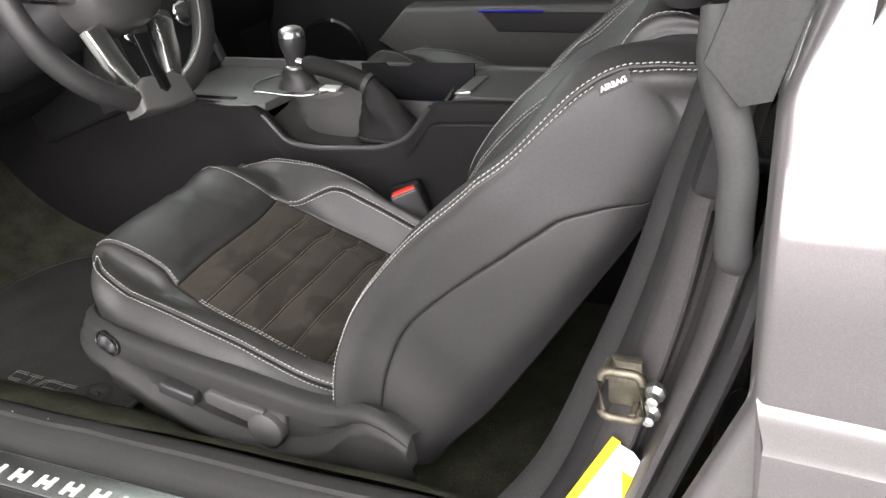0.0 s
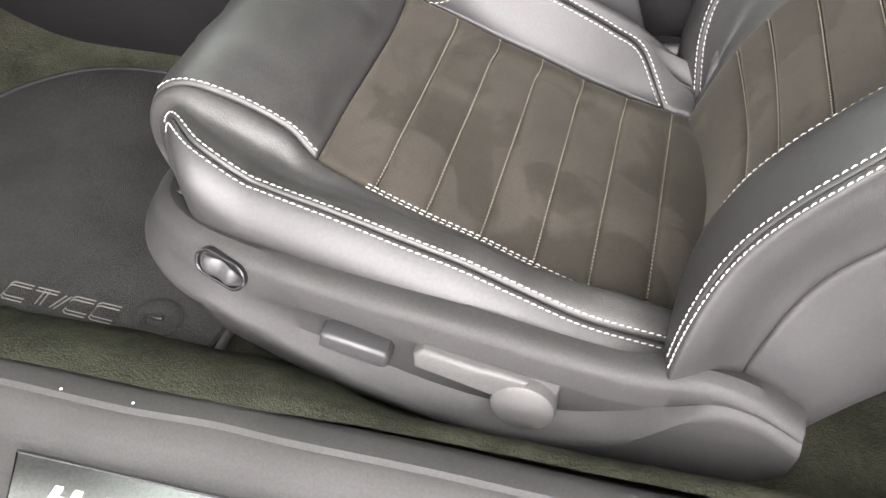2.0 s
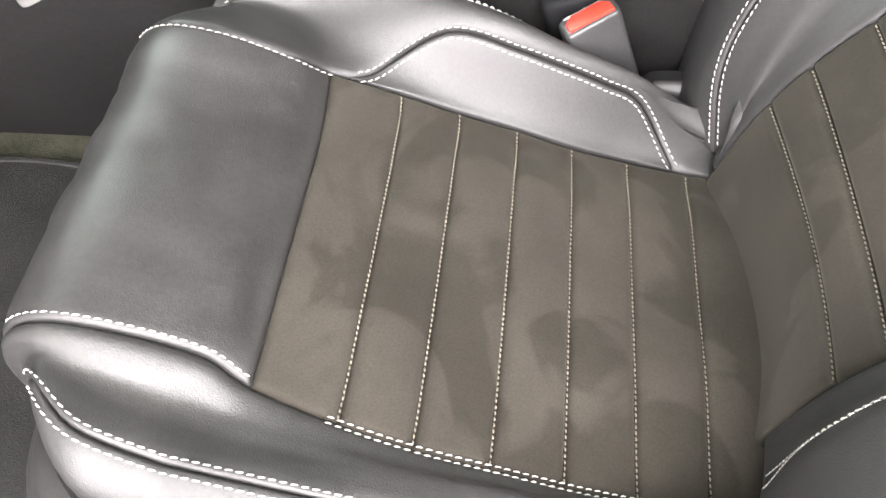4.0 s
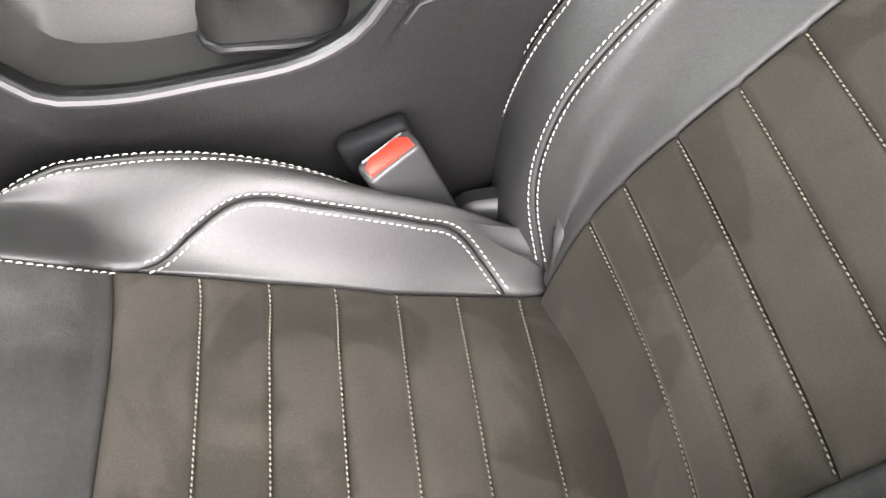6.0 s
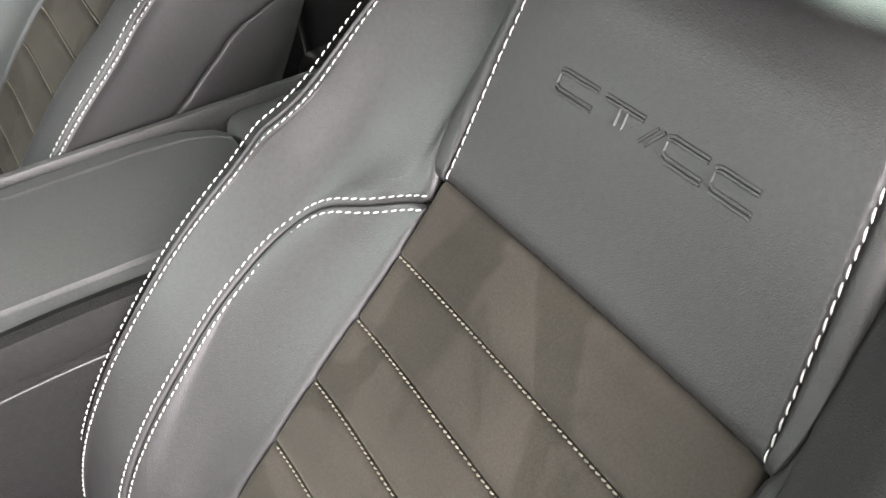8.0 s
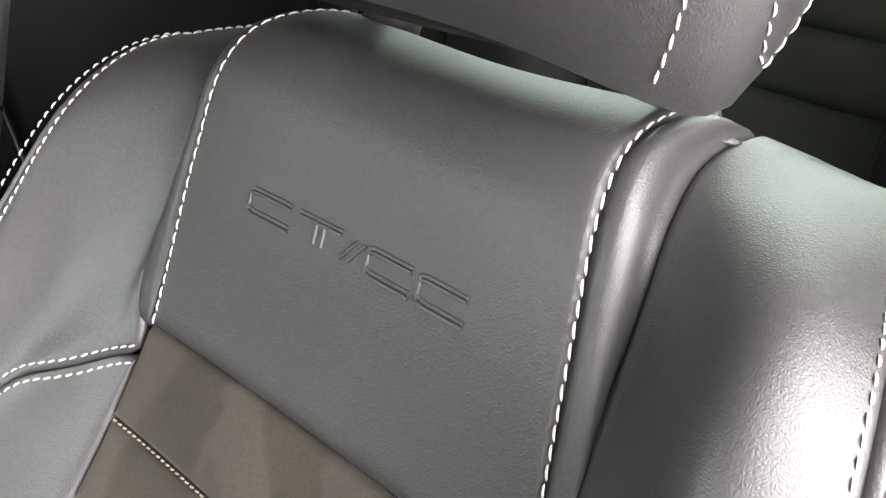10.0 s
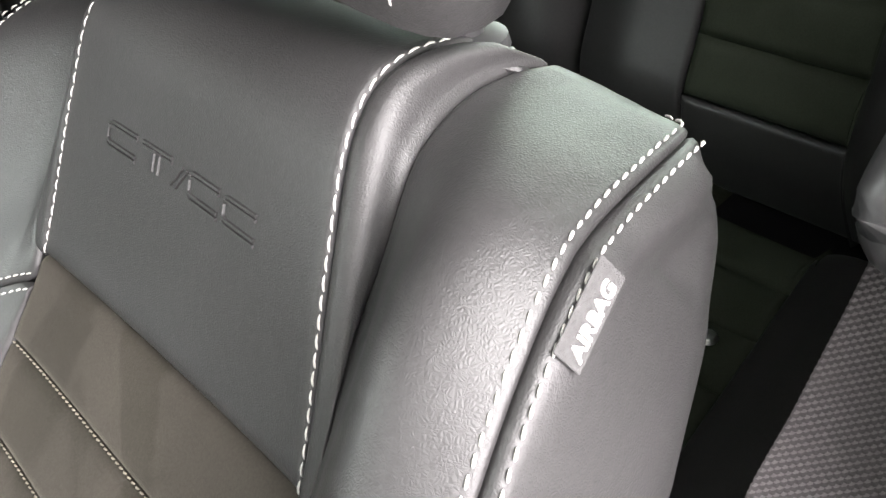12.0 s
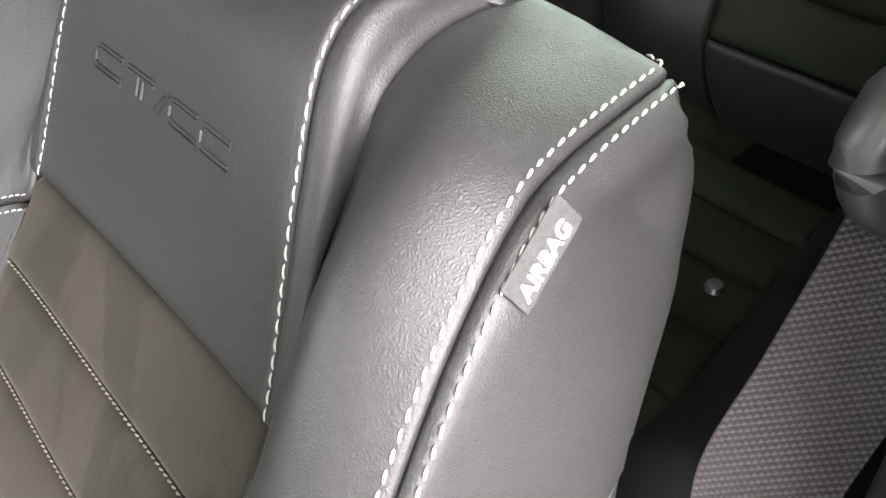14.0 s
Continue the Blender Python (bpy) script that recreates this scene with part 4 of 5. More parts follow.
for x, y, z in ((-0.933, 0.704, 0.4797), (-0.869, 0.705, 0.4797)):
    part("dust_speck", turned([(0.0, 0), (0.0013, 0.0004), (0.0, 0.0012)], 6, pose(x, y, z)), WHITE, sill)

# ---- door pillar with its trim, seals, striker and label
pillar = thing("door_pillar", "grey painted door pillar with rubber seal and trim", "car pillar", kind="structure")
PT = ((-0.30, 0.44), (-0.225, 0.55), (-0.165, 0.69), (-0.118, 0.82), (-0.092, 0.913), (-0.068, 0.99), (-0.035, 1.08), (0.02, 1.25))


def pillar_strip(name, cols, material, label="", lo=0.44, hi=1.25, thick=0.004, parent=None):
    """A moulded strip up the pillar: (offset from the edge line, its growth downwards, y) for each line."""
    bm = bmesh.new()
    pts = curve_points(PT, 90)
    rows = []
    for x, z in [p for p in pts if lo <= p[1] <= hi]:
        g = min(1.3, max(-0.3, (0.91 - z) / 0.31))
        rows.append([bm.verts.new((x + dx + gr * g, y, z)) for dx, gr, y in cols])
    for a, b in zip(rows, rows[1:]):
        for j in range(len(a) - 1):
            bm.faces.new((a[j], b[j], b[j + 1], a[j + 1]))
    bmesh.ops.solidify(bm, geom=list(bm.faces), thickness=thick)
    return part(name, bm, material, parent or pillar, label)


pillar_strip("pillar_trim", [(0.06, 0, 0.765), (0.02, 0, 0.752), (0.0, 0, 0.738), (0.004, 0, 0.718), (0.014, 0.004, 0.705), (0.026, 0.008, 0.700)], FELT, "grey woven edge trim")
pillar_strip("inner_seal", [(0.020, 0.008, 0.704), (0.018, 0.008, 0.694), (0.022, 0.008, 0.678), (0.028, 0.010, 0.668), (0.034, 0.016, 0.664)], RUBBER)
pillar_strip("jamb_panel", [(0.028, 0.016, 0.668), (0.031, 0.018, 0.655), (0.035, 0.020, 0.6485), (0.043, 0.026, 0.643), (0.047, 0.030, 0.641), (0.050, 0.030, 0.643), (0.053, 0.030, 0.656)], JAMB, "grey painted jamb face", hi=0.915)
pillar_strip("upper_jamb_rubber", [(0.028, 0.016, 0.668), (0.033, 0.018, 0.652), (0.046, 0.024, 0.645), (0.056, 0.03, 0.640)], RUBBER, lo=0.90, hi=1.03)
pillar_strip("jamb_groove", [(0.050, 0.030, 0.660), (0.058, 0.028, 0.662), (0.065, 0.026, 0.650), (0.066, 0.026, 0.640)], JAMB)
pillar_strip("jamb_fold", [(0.064, 0.026, 0.645), (0.065, 0.026, 0.628), (0.069, 0.025, 0.619), (0.076, 0.020, 0.6135), (0.083, 0.018, 0.612), (0.087, 0.016, 0.615), (0.089, 0.016, 0.626)], JAMB, hi=0.882)
pillar_strip("gutter", [(0.087, 0.016, 0.628), (0.092, 0.016, 0.630), (0.098, 0.016, 0.615)], JAMB)
pillar_strip("outer_seal", [(0.090, 0.016, 0.612), (0.090, 0.016, 0.600), (0.095, 0.017, 0.592), (0.102, 0.016, 0.590), (0.107, 0.014, 0.594), (0.108, 0.014, 0.606)], RUBBER, hi=0.95)
mould = curve_points([(-0.020, 0.612, 0.872), (-0.023, 0.606, 0.885), (-0.024, 0.602, 0.92), (-0.024, 0.602, 0.955), (-0.030, 0.604, 0.985), (-0.041, 0.612, 1.015), (-0.047, 0.625, 1.06)], 24)
part("moulded_seal_corner", tube([tuple(p) for p in mould], [0.006, 0.012] + [0.0135] * 18 + [0.013, 0.012, 0.011, 0.010], 14, up=(0, 1, 0), flat=0.7), RUBBER, pillar, "moulded rubber corner of the door seal")

striker = thing("door_striker", "yellow zinc door striker loop with bolt", "door striker")
part("striker_base", box((-0.120, 0.630, 0.720), (-0.090, 0.642, 0.766), 0.004, 2), STEEL, striker)
lp = [(-0.104 + x, 0.612, 0.744 + z) for x, z in rounded(0.034, 0.046, 0.008, 4)]
part("striker_loop", tube(lp, 0.0042, 10, closed=True), STEEL, striker)
for x, z in ((-0.118, 0.762), (-0.094, 0.724)):
    part("loop_leg", tube([(x, 0.612, z), (x, 0.634, z)], 0.0042, 10), STEEL, striker)
for x, z in ((-0.079, 0.742), (-0.082, 0.722)):
    part("striker_bolt", turned([(0.008, 0), (0.009, 0.002), (0.009, 0.008), (0.005, 0.012), (0.005, 0.020), (0.0, 0.021)], 8, pose(x, 0.632, z, 90)), ALUMINIUM, striker)

label_m = frame_of((-0.166, 0.6385, 0.560), (0.040, 0.0, 0.075), (-0.08, 0.0, 0.045))
sticker = thing("warning_label", "white and yellow warning sticker on the jamb", "label")
lb = prism([(0.0, -0.040), (0.110, -0.040), (0.125, -0.010), (0.125, 0.004), (0.0, 0.004)], 2, 0, 0.0006, 0)
bmesh.ops.transform(lb, matrix=label_m, verts=lb.verts)
part("label_paper", lb, WHITE, sticker, smooth=False)
lb = prism([(0.0, 0.004), (0.128, 0.004), (0.128, 0.013), (0.0, 0.013)], 2, 0.0, 0.0009, 0)
bmesh.ops.transform(lb, matrix=label_m, verts=lb.verts)
part("yellow_band", lb, YELLOW, sticker, smooth=False)
lb = prism([(0.060, -0.034), (0.100, -0.034), (0.100, -0.012)], 2, 0.0006, 0.0010, 0)
bmesh.ops.transform(lb, matrix=label_m, verts=lb.verts)
part("yellow_mark", lb, YELLOW, sticker, smooth=False)

pillar.location = striker.location = sticker.location = (0.033, 0.012, -0.005)

# quarter panel: glossy, with a scoop standing out below the waist
quarter = thing("quarter_panel", "glossy grey metallic rear quarter panel", "car body", kind="structure")
qb = bmesh.new()
rows = []
for k in S(0, 1, 60):
    col = []
    for z in S(0.30, 1.17, 88):
        front = -0.008 + 0.30 * max(0, z - 1.0) - 0.10 * max(0, (0.785 - z) / 0.25)
        back_end = 1.3 - 2.0 * max(0, z - 1.06)
        x = front + (back_end - front) * k ** 1.6
        lean = 0.085 * max(0, (min(z, 1.08) - 0.86) / 0.22) ** 2 + 0.45 * max(0, z - 1.08)
        y = 0.570 + lean + 0.03 * max(0, (0.62 - z) / 0.3) ** 2 + 0.014 * max(0, 1 - (x - front) / 0.010) ** 2
        col.append(qb.verts.new((x, y, z)))
    rows.append(col)
for a, b in zip(rows, rows[1:]):
    for j in range(len(a) - 1):
        qb.faces.new((a[j], a[j + 1], b[j + 1], b[j]))
part("outer_skin", qb, PAINT, quarter)
sc = loft([[(x + d, 0.576, 0.798 - 0.07 * x), (x + d, 0.571, 0.7905 - 0.07 * x), (x + 0.6 * d, 0.560, 0.781 - 0.07 * x), (x, 0.546, 0.772 - 0.06 * x), (x, 0.541, 0.768 - 0.06 * x), (x, 0.540, 0.760 - 0.06 * x), (x, 0.548, 0.62), (x, 0.576, 0.45)] for x, d in ((0.006, -0.008), (0.009, -0.008), (0.015, -0.008), (0.10, -0.004), (0.4, 0), (0.8, 0), (1.3, 0))])
part("side_scoop", sc, PAINT, quarter, "bright edge of the side scoop")
win = prism([(-0.054, 1.023), (-0.030, 0.994), (-0.010, 0.999), (0.012, 1.072), (0.07, 1.24), (0.02, 1.24), (-0.037, 1.071)], 1, 0.598, 0.612, 0.003, 2)
part("door_frame_seal", win, RUBBER, quarter)

quarter.location = (0.038, 0.0, 0.004)

# ---------------------------------------------------------------- centre console
console = thing("centre_console", "black grained plastic centre console with storage tray", "console")
# side wall towards the driver, cut away for the tray, in a smooth outline
TOP = ((-1.74, 0.760), (-1.40, 0.745), (-1.10, 0.735), (-0.95, 0.722), (-0.875, 0.716), (-0.850, 0.690), (-0.825, 0.664), (-0.780, 0.655), (-0.70, 0.658), (-0.62, 0.668), (-0.585, 0.685), (-0.555, 0.718), (-0.535, 0.742), (-0.50, 0.746), (-0.30, 0.748), (-0.10, 0.742))
top = curve_points(TOP, 90)
cw = bmesh.new()
rows = []
for x, z in top:
    low = 0.40
    step = 1.0 if x > -0.56 else 0.0
    rows.append([cw.verts.new(p) for p in ((x, 1.330, z - 0.004), (x, 1.318, z + 0.001), (x, 1.310, z - 0.002), (x, 1.307, z - 0.008), (x, 1.3055, z - 0.030), (x, 1.3035 - 0.002 * step, z - 0.033), (x, 1.300, z - 0.042), (x, 1.296, 0.5 * (z + low)), (x, 1.300, low + 0.02), (x, 1.312, low))])
for a, b in zip(rows, rows[1:]):
    for j in range(len(a) - 1):
        cw.faces.new((a[j], a[j + 1], b[j + 1], b[j]))
bmesh.ops.solidify(cw, geom=list(cw.faces), thickness=0.004)
# The driver's side wall takes the darkened plastic, as the seat shades it.
part("side_wall", cw, SHADED_PLASTIC, console, "grained black side wall")
seam = [(x, 1.3020, z - 0.036) for x, z in top if x > -0.56]
part("trim_joint", tube(seam, 0.0014, 6), PLASTIC_DARK, console)
tl = [(x, 1.309, z - 0.003) for x, z in top if -0.875 < x < -0.53]
part("tray_lip", tube(tl, 0.005, 8), PLASTIC_SMOOTH, console)
part("side_wall", box((-1.30, 1.535, 0.40), (-0.10, 1.545, 0.742), 0.004), PLASTIC, console)
# tray for the handbrake
tray = bmesh.new()
rows = []
for x, z in [p for p in top if -0.882 < p[0] < -0.525]:
    rows.append([tray.verts.new(p) for p in ((x, 1.312, z - 0.002), (x, 1.325, z - 0.014), (x, 1.345, z - 0.018), (x, 1.395, z - 0.012), (x, 1.412, max(z, 0.690)), (x, 1.416, 0.710 if x > -0.72 else 0.727), (x, 1.420, 0.710) if x > -0.72 else (x, 1.43, 0.729))])
for a, b in zip(rows, rows[1:]):
    for j in range(len(a) - 1):
        tray.faces.new((a[j], b[j], b[j + 1], a[j + 1]))
bmesh.ops.solidify(tray, geom=list(tray.faces), thickness=0.003)
part("tray", tray, SATIN, console, "smooth satin storage tray")
# top plates: gear plate forward, cup and storage well behind it
gp = prism([tuple(p) for p in [(-1.28, 1.32), (-1.10, 1.312), (-0.90, 1.310), (-0.870, 1.325), (-0.858, 1.41), (-0.70, 1.418), (-0.70, 1.54), (-1.28, 1.54)]], 2, 0.705, 0.7235, 0.004, 2)
part("gear_plate", gp, SATIN, console, "satin grey gear plate")
well = thing("storage_well", "open black storage well with its lid standing up", "storage bin")
part("well_floor", box((-0.745, 1.416, 0.676), (-0.526, 1.478, 0.681), 0.002, 1), BLACK, well)
part("well_wall", box((-0.745, 1.417, 0.676), (-0.526, 1.422, 0.708), 0.002, 1), BLACK, well)
part("lit_ring", tube([(-0.583 + 0.034 * math.cos(a), 1.446 + 0.020 * math.sin(a), 0.690) for a in S(0, 2 * math.pi, 29)[:-1]], 0.0055, 8, closed=True), BLUE, well, "blue cup holder ring")
lid = prism([(-0.745, 0.690), (-0.524, 0.690), (-0.520, 0.764), (-0.640, 0.762), (-0.648, 0.755), (-0.690, 0.754), (-0.698, 0.761), (-0.745, 0.759)], 1, 1.470, 1.478, 0.002, 2)
part("raised_lid", lid, BLACK, well, "matt black storage lid standing open")
part("well_end", box((-0.530, 1.42, 0.676), (-0.522, 1.478, 0.735), 0.002, 1), BLACK, well)
part("rear_shelf", box((-0.745, 1.480, 0.700), (-0.522, 1.540, 0.732), 0.003, 2), SATIN, well)
# armrest lid
arm = thing("armrest_lid", "padded black armrest lid with chrome latch", "armrest")
rings = []
for x, k in ((-0.513, 0.90), (-0.511, 0.97), (-0.505, 1.0), (-0.40, 1.0), (-0.34, 1.0), (-0.30, 0.97), (-0.272, 0.90), (-0.262, 0.75)):
    w = 0.107 * (1 if x < -0.33 else 1 - 0.25 * ((x + 0.33) / 0.07) ** 2)
    rings.append([(x, 1.425 + w * sx, 0.712 + sz * k) for sx, sz in ((-1, 0.0), (-1, 0.018), (-0.95, 0.025), (-0.72, 0.030), (-0.69, 0.0275), (-0.66, 0.031), (0, 0.034), (0.66, 0.031), (0.69, 0.0275), (0.72, 0.030), (0.95, 0.025), (1, 0.018), (1, 0.0))])
part("lid_pad", loft(rings), PLASTIC, arm)
lt = box((-0.016, -0.048, -0.002), (0.012, 0.048, 0.003), 0.002, 2)
bmesh.ops.transform(lt, matrix=pose(-0.500, 1.412, 0.7445, 0, -6, 0), verts=lt.verts)
part("latch", lt, ALUMINIUM, arm, "bright chrome latch plate")
part("lid_base", box((-0.535, 1.312, 0.700), (-0.255, 1.538, 0.709), 0.006), PLASTIC, arm)
part("console_tail", box((-0.26, 1.310, 0.40), (-0.08, 1.54, 0.735), 0.02, 3), PLASTIC, console)

# gear lever and handbrake
gear = thing("gear_lever", "black gear knob with aluminium cap and leather boot", "gear lever")
GX, GY = -0.860, 1.430
rings = []
for t, r in ((0, 0.036), (0.2, 0.034), (0.45, 0.030), (0.6, 0.027), (0.75, 0.026), (0.9, 0.022), (1, 0.020)):
    rings.append([(GX + r * (1 + 0.10 * math.sin(4 * a + 6 * t)) * math.cos(a) * 1.1, GY + r * (1 + 0.10 * math.cos(3 * a + 5 * t)) * math.sin(a), 0.722 + 0.036 * t) for a in S(0, 2 * math.pi, 25)[:-1]])
part("boot", loft(rings), LEATHER, gear)
part("collar_ring", turned([(0.018, 0), (0.020, 0.002), (0.020, 0.006), (0.017, 0.008)], 22, pose(GX, GY, 0.757)), ALUMINIUM, gear)
part("knob", turned([(0.015, 0), (0.017, 0.008), (0.0195, 0.024), (0.0235, 0.038), (0.0248, 0.049), (0.0242, 0.056), (0.0236, 0.058)], 26, pose(GX, GY, 0.761)), PLASTIC_SMOOTH, gear)
part("knob_cap", turned([(0.0240, 0.0), (0.0236, 0.007), (0.020, 0.0135), (0.012, 0.0175), (0.0, 0.019)], 26, pose(GX, GY, 0.818)), ALUMINIUM, gear, "bright aluminium cap")
part("plate_frame", tube([tuple(p) for p in curve_points([(-0.925, 1.375, 0.726), (-0.80, 1.375, 0.726), (-0.79, 1.385, 0.726), (-0.79, 1.485, 0.726), (-0.80, 1.495, 0.726), (-0.925, 1.495, 0.726), (-0.935, 1.485, 0.726), (-0.935, 1.385, 0.726), (-0.925, 1.375, 0.7240)], 60)[:-1]], 0.0016, 8, closed=True), SILVER, console)
for x0 in (-0.96, -0.99):
    part("button_row", box((x0 - 0.07, 1.332, 0.722), (x0 + 0.02, 1.345, 0.7265), 0.002, 1), PLASTIC_DARK, console)
part("key_tag", box((-0.80, 1.40, 0.7245), (-0.765, 1.425, 0.730), 0.001, 1, Matrix.Rotation(0.0, 4, "Z")), WHITE, console)

brake = thing("handbrake", "leather-wrapped handbrake lever with boot", "handbrake")
g = curve_points([(-0.806, 1.372, 0.786), (-0.78, 1.374, 0.780), (-0.73, 1.376, 0.768), (-0.685, 1.378, 0.750)], 16)
part("grip", tube([tuple(p) for p in g], [0.010, 0.0145, 0.0160, 0.0165, 0.0165, 0.0165, 0.017, 0.017, 0.017, 0.0172, 0.0175, 0.0178, 0.018, 0.018, 0.018, 0.0175], 14), VINYL, brake)
part("release_button", tube([(-0.818, 1.371, 0.789), (-0.802, 1.372, 0.785)], 0.0065, 12), CHROME, brake)
part("grip_ring", tube([(-0.690, 1.378, 0.752), (-0.682, 1.378, 0.748)], 0.0195, 16), RUBBER, brake)
rings = []
base = [(-0.692, 1.345), (-0.60, 1.345), (-0.575, 1.362), (-0.575, 1.392), (-0.60, 1.408), (-0.692, 1.408), (-0.702, 1.40), (-0.702, 1.353)]
base = curve_points(base + base[:1], 25)[:-1]
for t in S(0, 1, 12):
    ring = []
    for i, (bx, by) in enumerate(base):
        a = math.atan2(by - 1.376, (bx + 0.64) * 0.5)
        tx, ty, tz = -0.682 + 0.013 * math.cos(a), 1.378 + 0.017 * math.sin(a), 0.748 + 0.016 * math.cos(a)
        fold = (0.004 * math.sin(3 * a + 5 * t) + 0.0022 * math.sin(7 * a - 4 * t)) * math.sin(math.pi * t)
        k = t ** 0.8
        ring.append((bx * (1 - k) + tx * k + fold, by * (1 - k) + ty * k + fold * 0.8, 0.652 * (1 - t) + tz * t + 0.01 * math.sin(math.pi * t)))
    rings.append(ring)
part("boot", loft(rings), VINYL, brake, "creased soft boot")
part("boot_frame", tube([(p[0], p[1], 0.658 + 0.06 * max(0, p[0] + 0.62)) for p in base], 0.004, 8, closed=True), PLASTIC_DARK, brake)

# seat belt buckle
buckle = thing("seat_belt_buckle", "black seat belt buckle with red release button", "seat belt buckle")
BM = pose(-0.562, 1.262, 0.562, 0, -18, 24)
def bput(name, bm, mat, parent, label=""):
    bmesh.ops.transform(bm, matrix=BM, verts=bm.verts)
    return part(name, bm, mat, parent, label)
bput("casing", prism(rounded(0.050, 0.024, 0.006, 4), 2, -0.055, 0.048, 0.004, 3), PLASTIC_SMOOTH, buckle)
bput("release_button", prism([(-0.020, -0.0085), (0.020, -0.0085), (0.020, 0.001), (0.013, 0.0075), (-0.013, 0.0075), (-0.020, 0.001)], 2, 0.040, 0.0505, 0.0015, 2), RED, buckle, "red release button")
bput("slot", box((-0.019, 0.0085, 0.04), (0.019, 0.0105, 0.0485), 0.0004, 1), SILVER, buckle)
bput("stalk", box((-0.017, -0.006, -0.16), (0.017, 0.006, -0.05), 0.003), PLASTIC_DARK, buckle)
part("bracket_shroud", box((-0.595, 1.276, 0.46), (-0.535, 1.294, 0.612), 0.006, 3, Matrix.Translation((-0.57, 0, 0.54)) @ Matrix.Rotation(radians(-18), 4, "Y") @ Matrix.Translation((0.57, 0, -0.54))), BLACK, buckle)

# ---------------------------------------------------------------- steering wheel, dash, pedals
wheel = thing("steering_wheel", "leather steering wheel with silver spokes and pale stitching", "steering wheel")
WM = Matrix.Translation((-0.912, 1.053, 0.990)) @ Matrix.Rotation(radians(66), 4, "Y")
def wput(name, bm, mat, parent, label=""):
    bmesh.ops.transform(bm, matrix=WM, verts=bm.verts)
    return part(name, bm, mat, parent, label)
R = 0.178
rim = wput("rim", tube([(R * math.cos(a), R * math.sin(a), 0) for a in S(0, 2 * math.pi, 73)[:-1]], 0.0165, 14, closed=True, flat=1.15), LEATHER, wheel)
hub = [[(0.072 * k * math.copysign(abs(math.cos(a)) ** 0.8, math.cos(a)), 0.078 * k * math.copysign(abs(math.sin(a)) ** 0.8, math.sin(a)), z) for a in S(0, 2 * math.pi, 29)[:-1]] for k, z in ((1.02, -0.03), (1.05, 0.0), (1.0, 0.022), (0.86, 0.034), (0.5, 0.040), (0.1, 0.041))]
wput("airbag_cover", loft(hub), PLASTIC, wheel)
wput("badge", turned([(0.020, 0.036), (0.021, 0.0425), (0.018, 0.0435), (0.0, 0.0435)], 22), CHROME, wheel)
for sg in (1, -1):
    sp = prism([(0.055, sg * 0.050), (0.068, sg * 0.086), (0.120, sg * 0.072), (0.150, sg * 0.056), (0.168, sg * 0.042), (0.168, sg * 0.026), (0.150, sg * 0.028), (0.100, sg * 0.042)], 2, -0.006, 0.013, 0.005, 3)
    bmesh.ops.rotate(sp, cent=(0, 0, 0), matrix=Matrix.Rotation(radians(-8), 3, "Z"), verts=sp.verts)
    wput("lower_spoke", sp, SILVER, wheel, "brushed silver lower spoke")
    sp = prism([(-0.02, sg * 0.070), (-0.045, sg * 0.160), (-0.010, sg * 0.168), (0.018, sg * 0.075)], 2, -0.006, 0.010, 0.005, 3)
    wput("side_spoke", sp, SILVER, wheel)
    wput("thumb_control", box((-0.03, sg * 0.105 - 0.018, 0.008), (0.004, sg * 0.105 + 0.018, 0.016), 0.004), PLASTIC_DARK, wheel)
cl = prism([(0.146, -0.030), (0.158, -0.050), (0.196, -0.056), (0.199, 0.0), (0.196, 0.056), (0.158, 0.050), (0.146, 0.030)], 2, -0.021, 0.0205, 0.008, 4)
bmesh.ops.rotate(cl, cent=(0, 0, 0), matrix=Matrix.Rotation(radians(-8), 3, "Z"), verts=cl.verts)
wput("lower_clasp", cl, SATIN, wheel, "satin grey clasp round the rim")
sl = prism([(0.085, -0.014), (0.170, -0.012), (0.176, 0.0), (0.170, 0.012), (0.085, 0.014)], 2, 0.016, 0.0212, 0.002, 2)
bmesh.ops.rotate(sl, cent=(0, 0, 0), matrix=Matrix.Rotation(radians(-8), 3, "Z"), verts=sl.verts)
wput("clasp_slot", sl, GLOSS_BLACK, wheel)
st = bmesh.new()
for a in S(0.25, 1.5, 60):
    for sgn in (1,):
        q = bmesh.ops.create_cube(st, size=1)
        m = Matrix.Rotation(a * sgn, 4, "Z") @ Matrix.Translation((R - 0.0135, 0, 0.010)) @ Matrix.Rotation(0.6, 4, "Y") @ Matrix.Diagonal((0.010, 0.0016, 0.0016, 1))
        bmesh.ops.transform(st, matrix=m, verts=q["verts"])
wput("rim_stitching", st, THREAD, wheel)
wput("column_shroud", turned([(0.055, -0.30), (0.062, -0.05), (0.050, -0.03)], 20), PLASTIC_DARK, wheel)

dash = thing("dashboard", "black dashboard with centre stack controls", "dashboard", kind="structure")
db = prism([(-1.75, 0.62), (-1.36, 0.70), (-1.22, 0.78), (-1.18, 0.90), (-1.20, 1.05), (-1.30, 1.10), (-1.75, 1.12)], 1, 0.76, 1.28, 0.02, 3)
part("driver_side", db, PLASTIC_DARK, dash)
db = prism([(-1.75, 0.50), (-1.44, 0.56), (-1.32, 0.70), (-1.26, 0.90), (-1.28, 1.05), (-1.75, 1.12)], 1, 1.54, 2.10, 0.02, 3)
part("passenger_side", db, PLASTIC_DARK, dash)
CM = Matrix.Translation((-1.13, 1.41, 0.80)) @ Matrix.Rotation(radians(-20), 4, "Y")
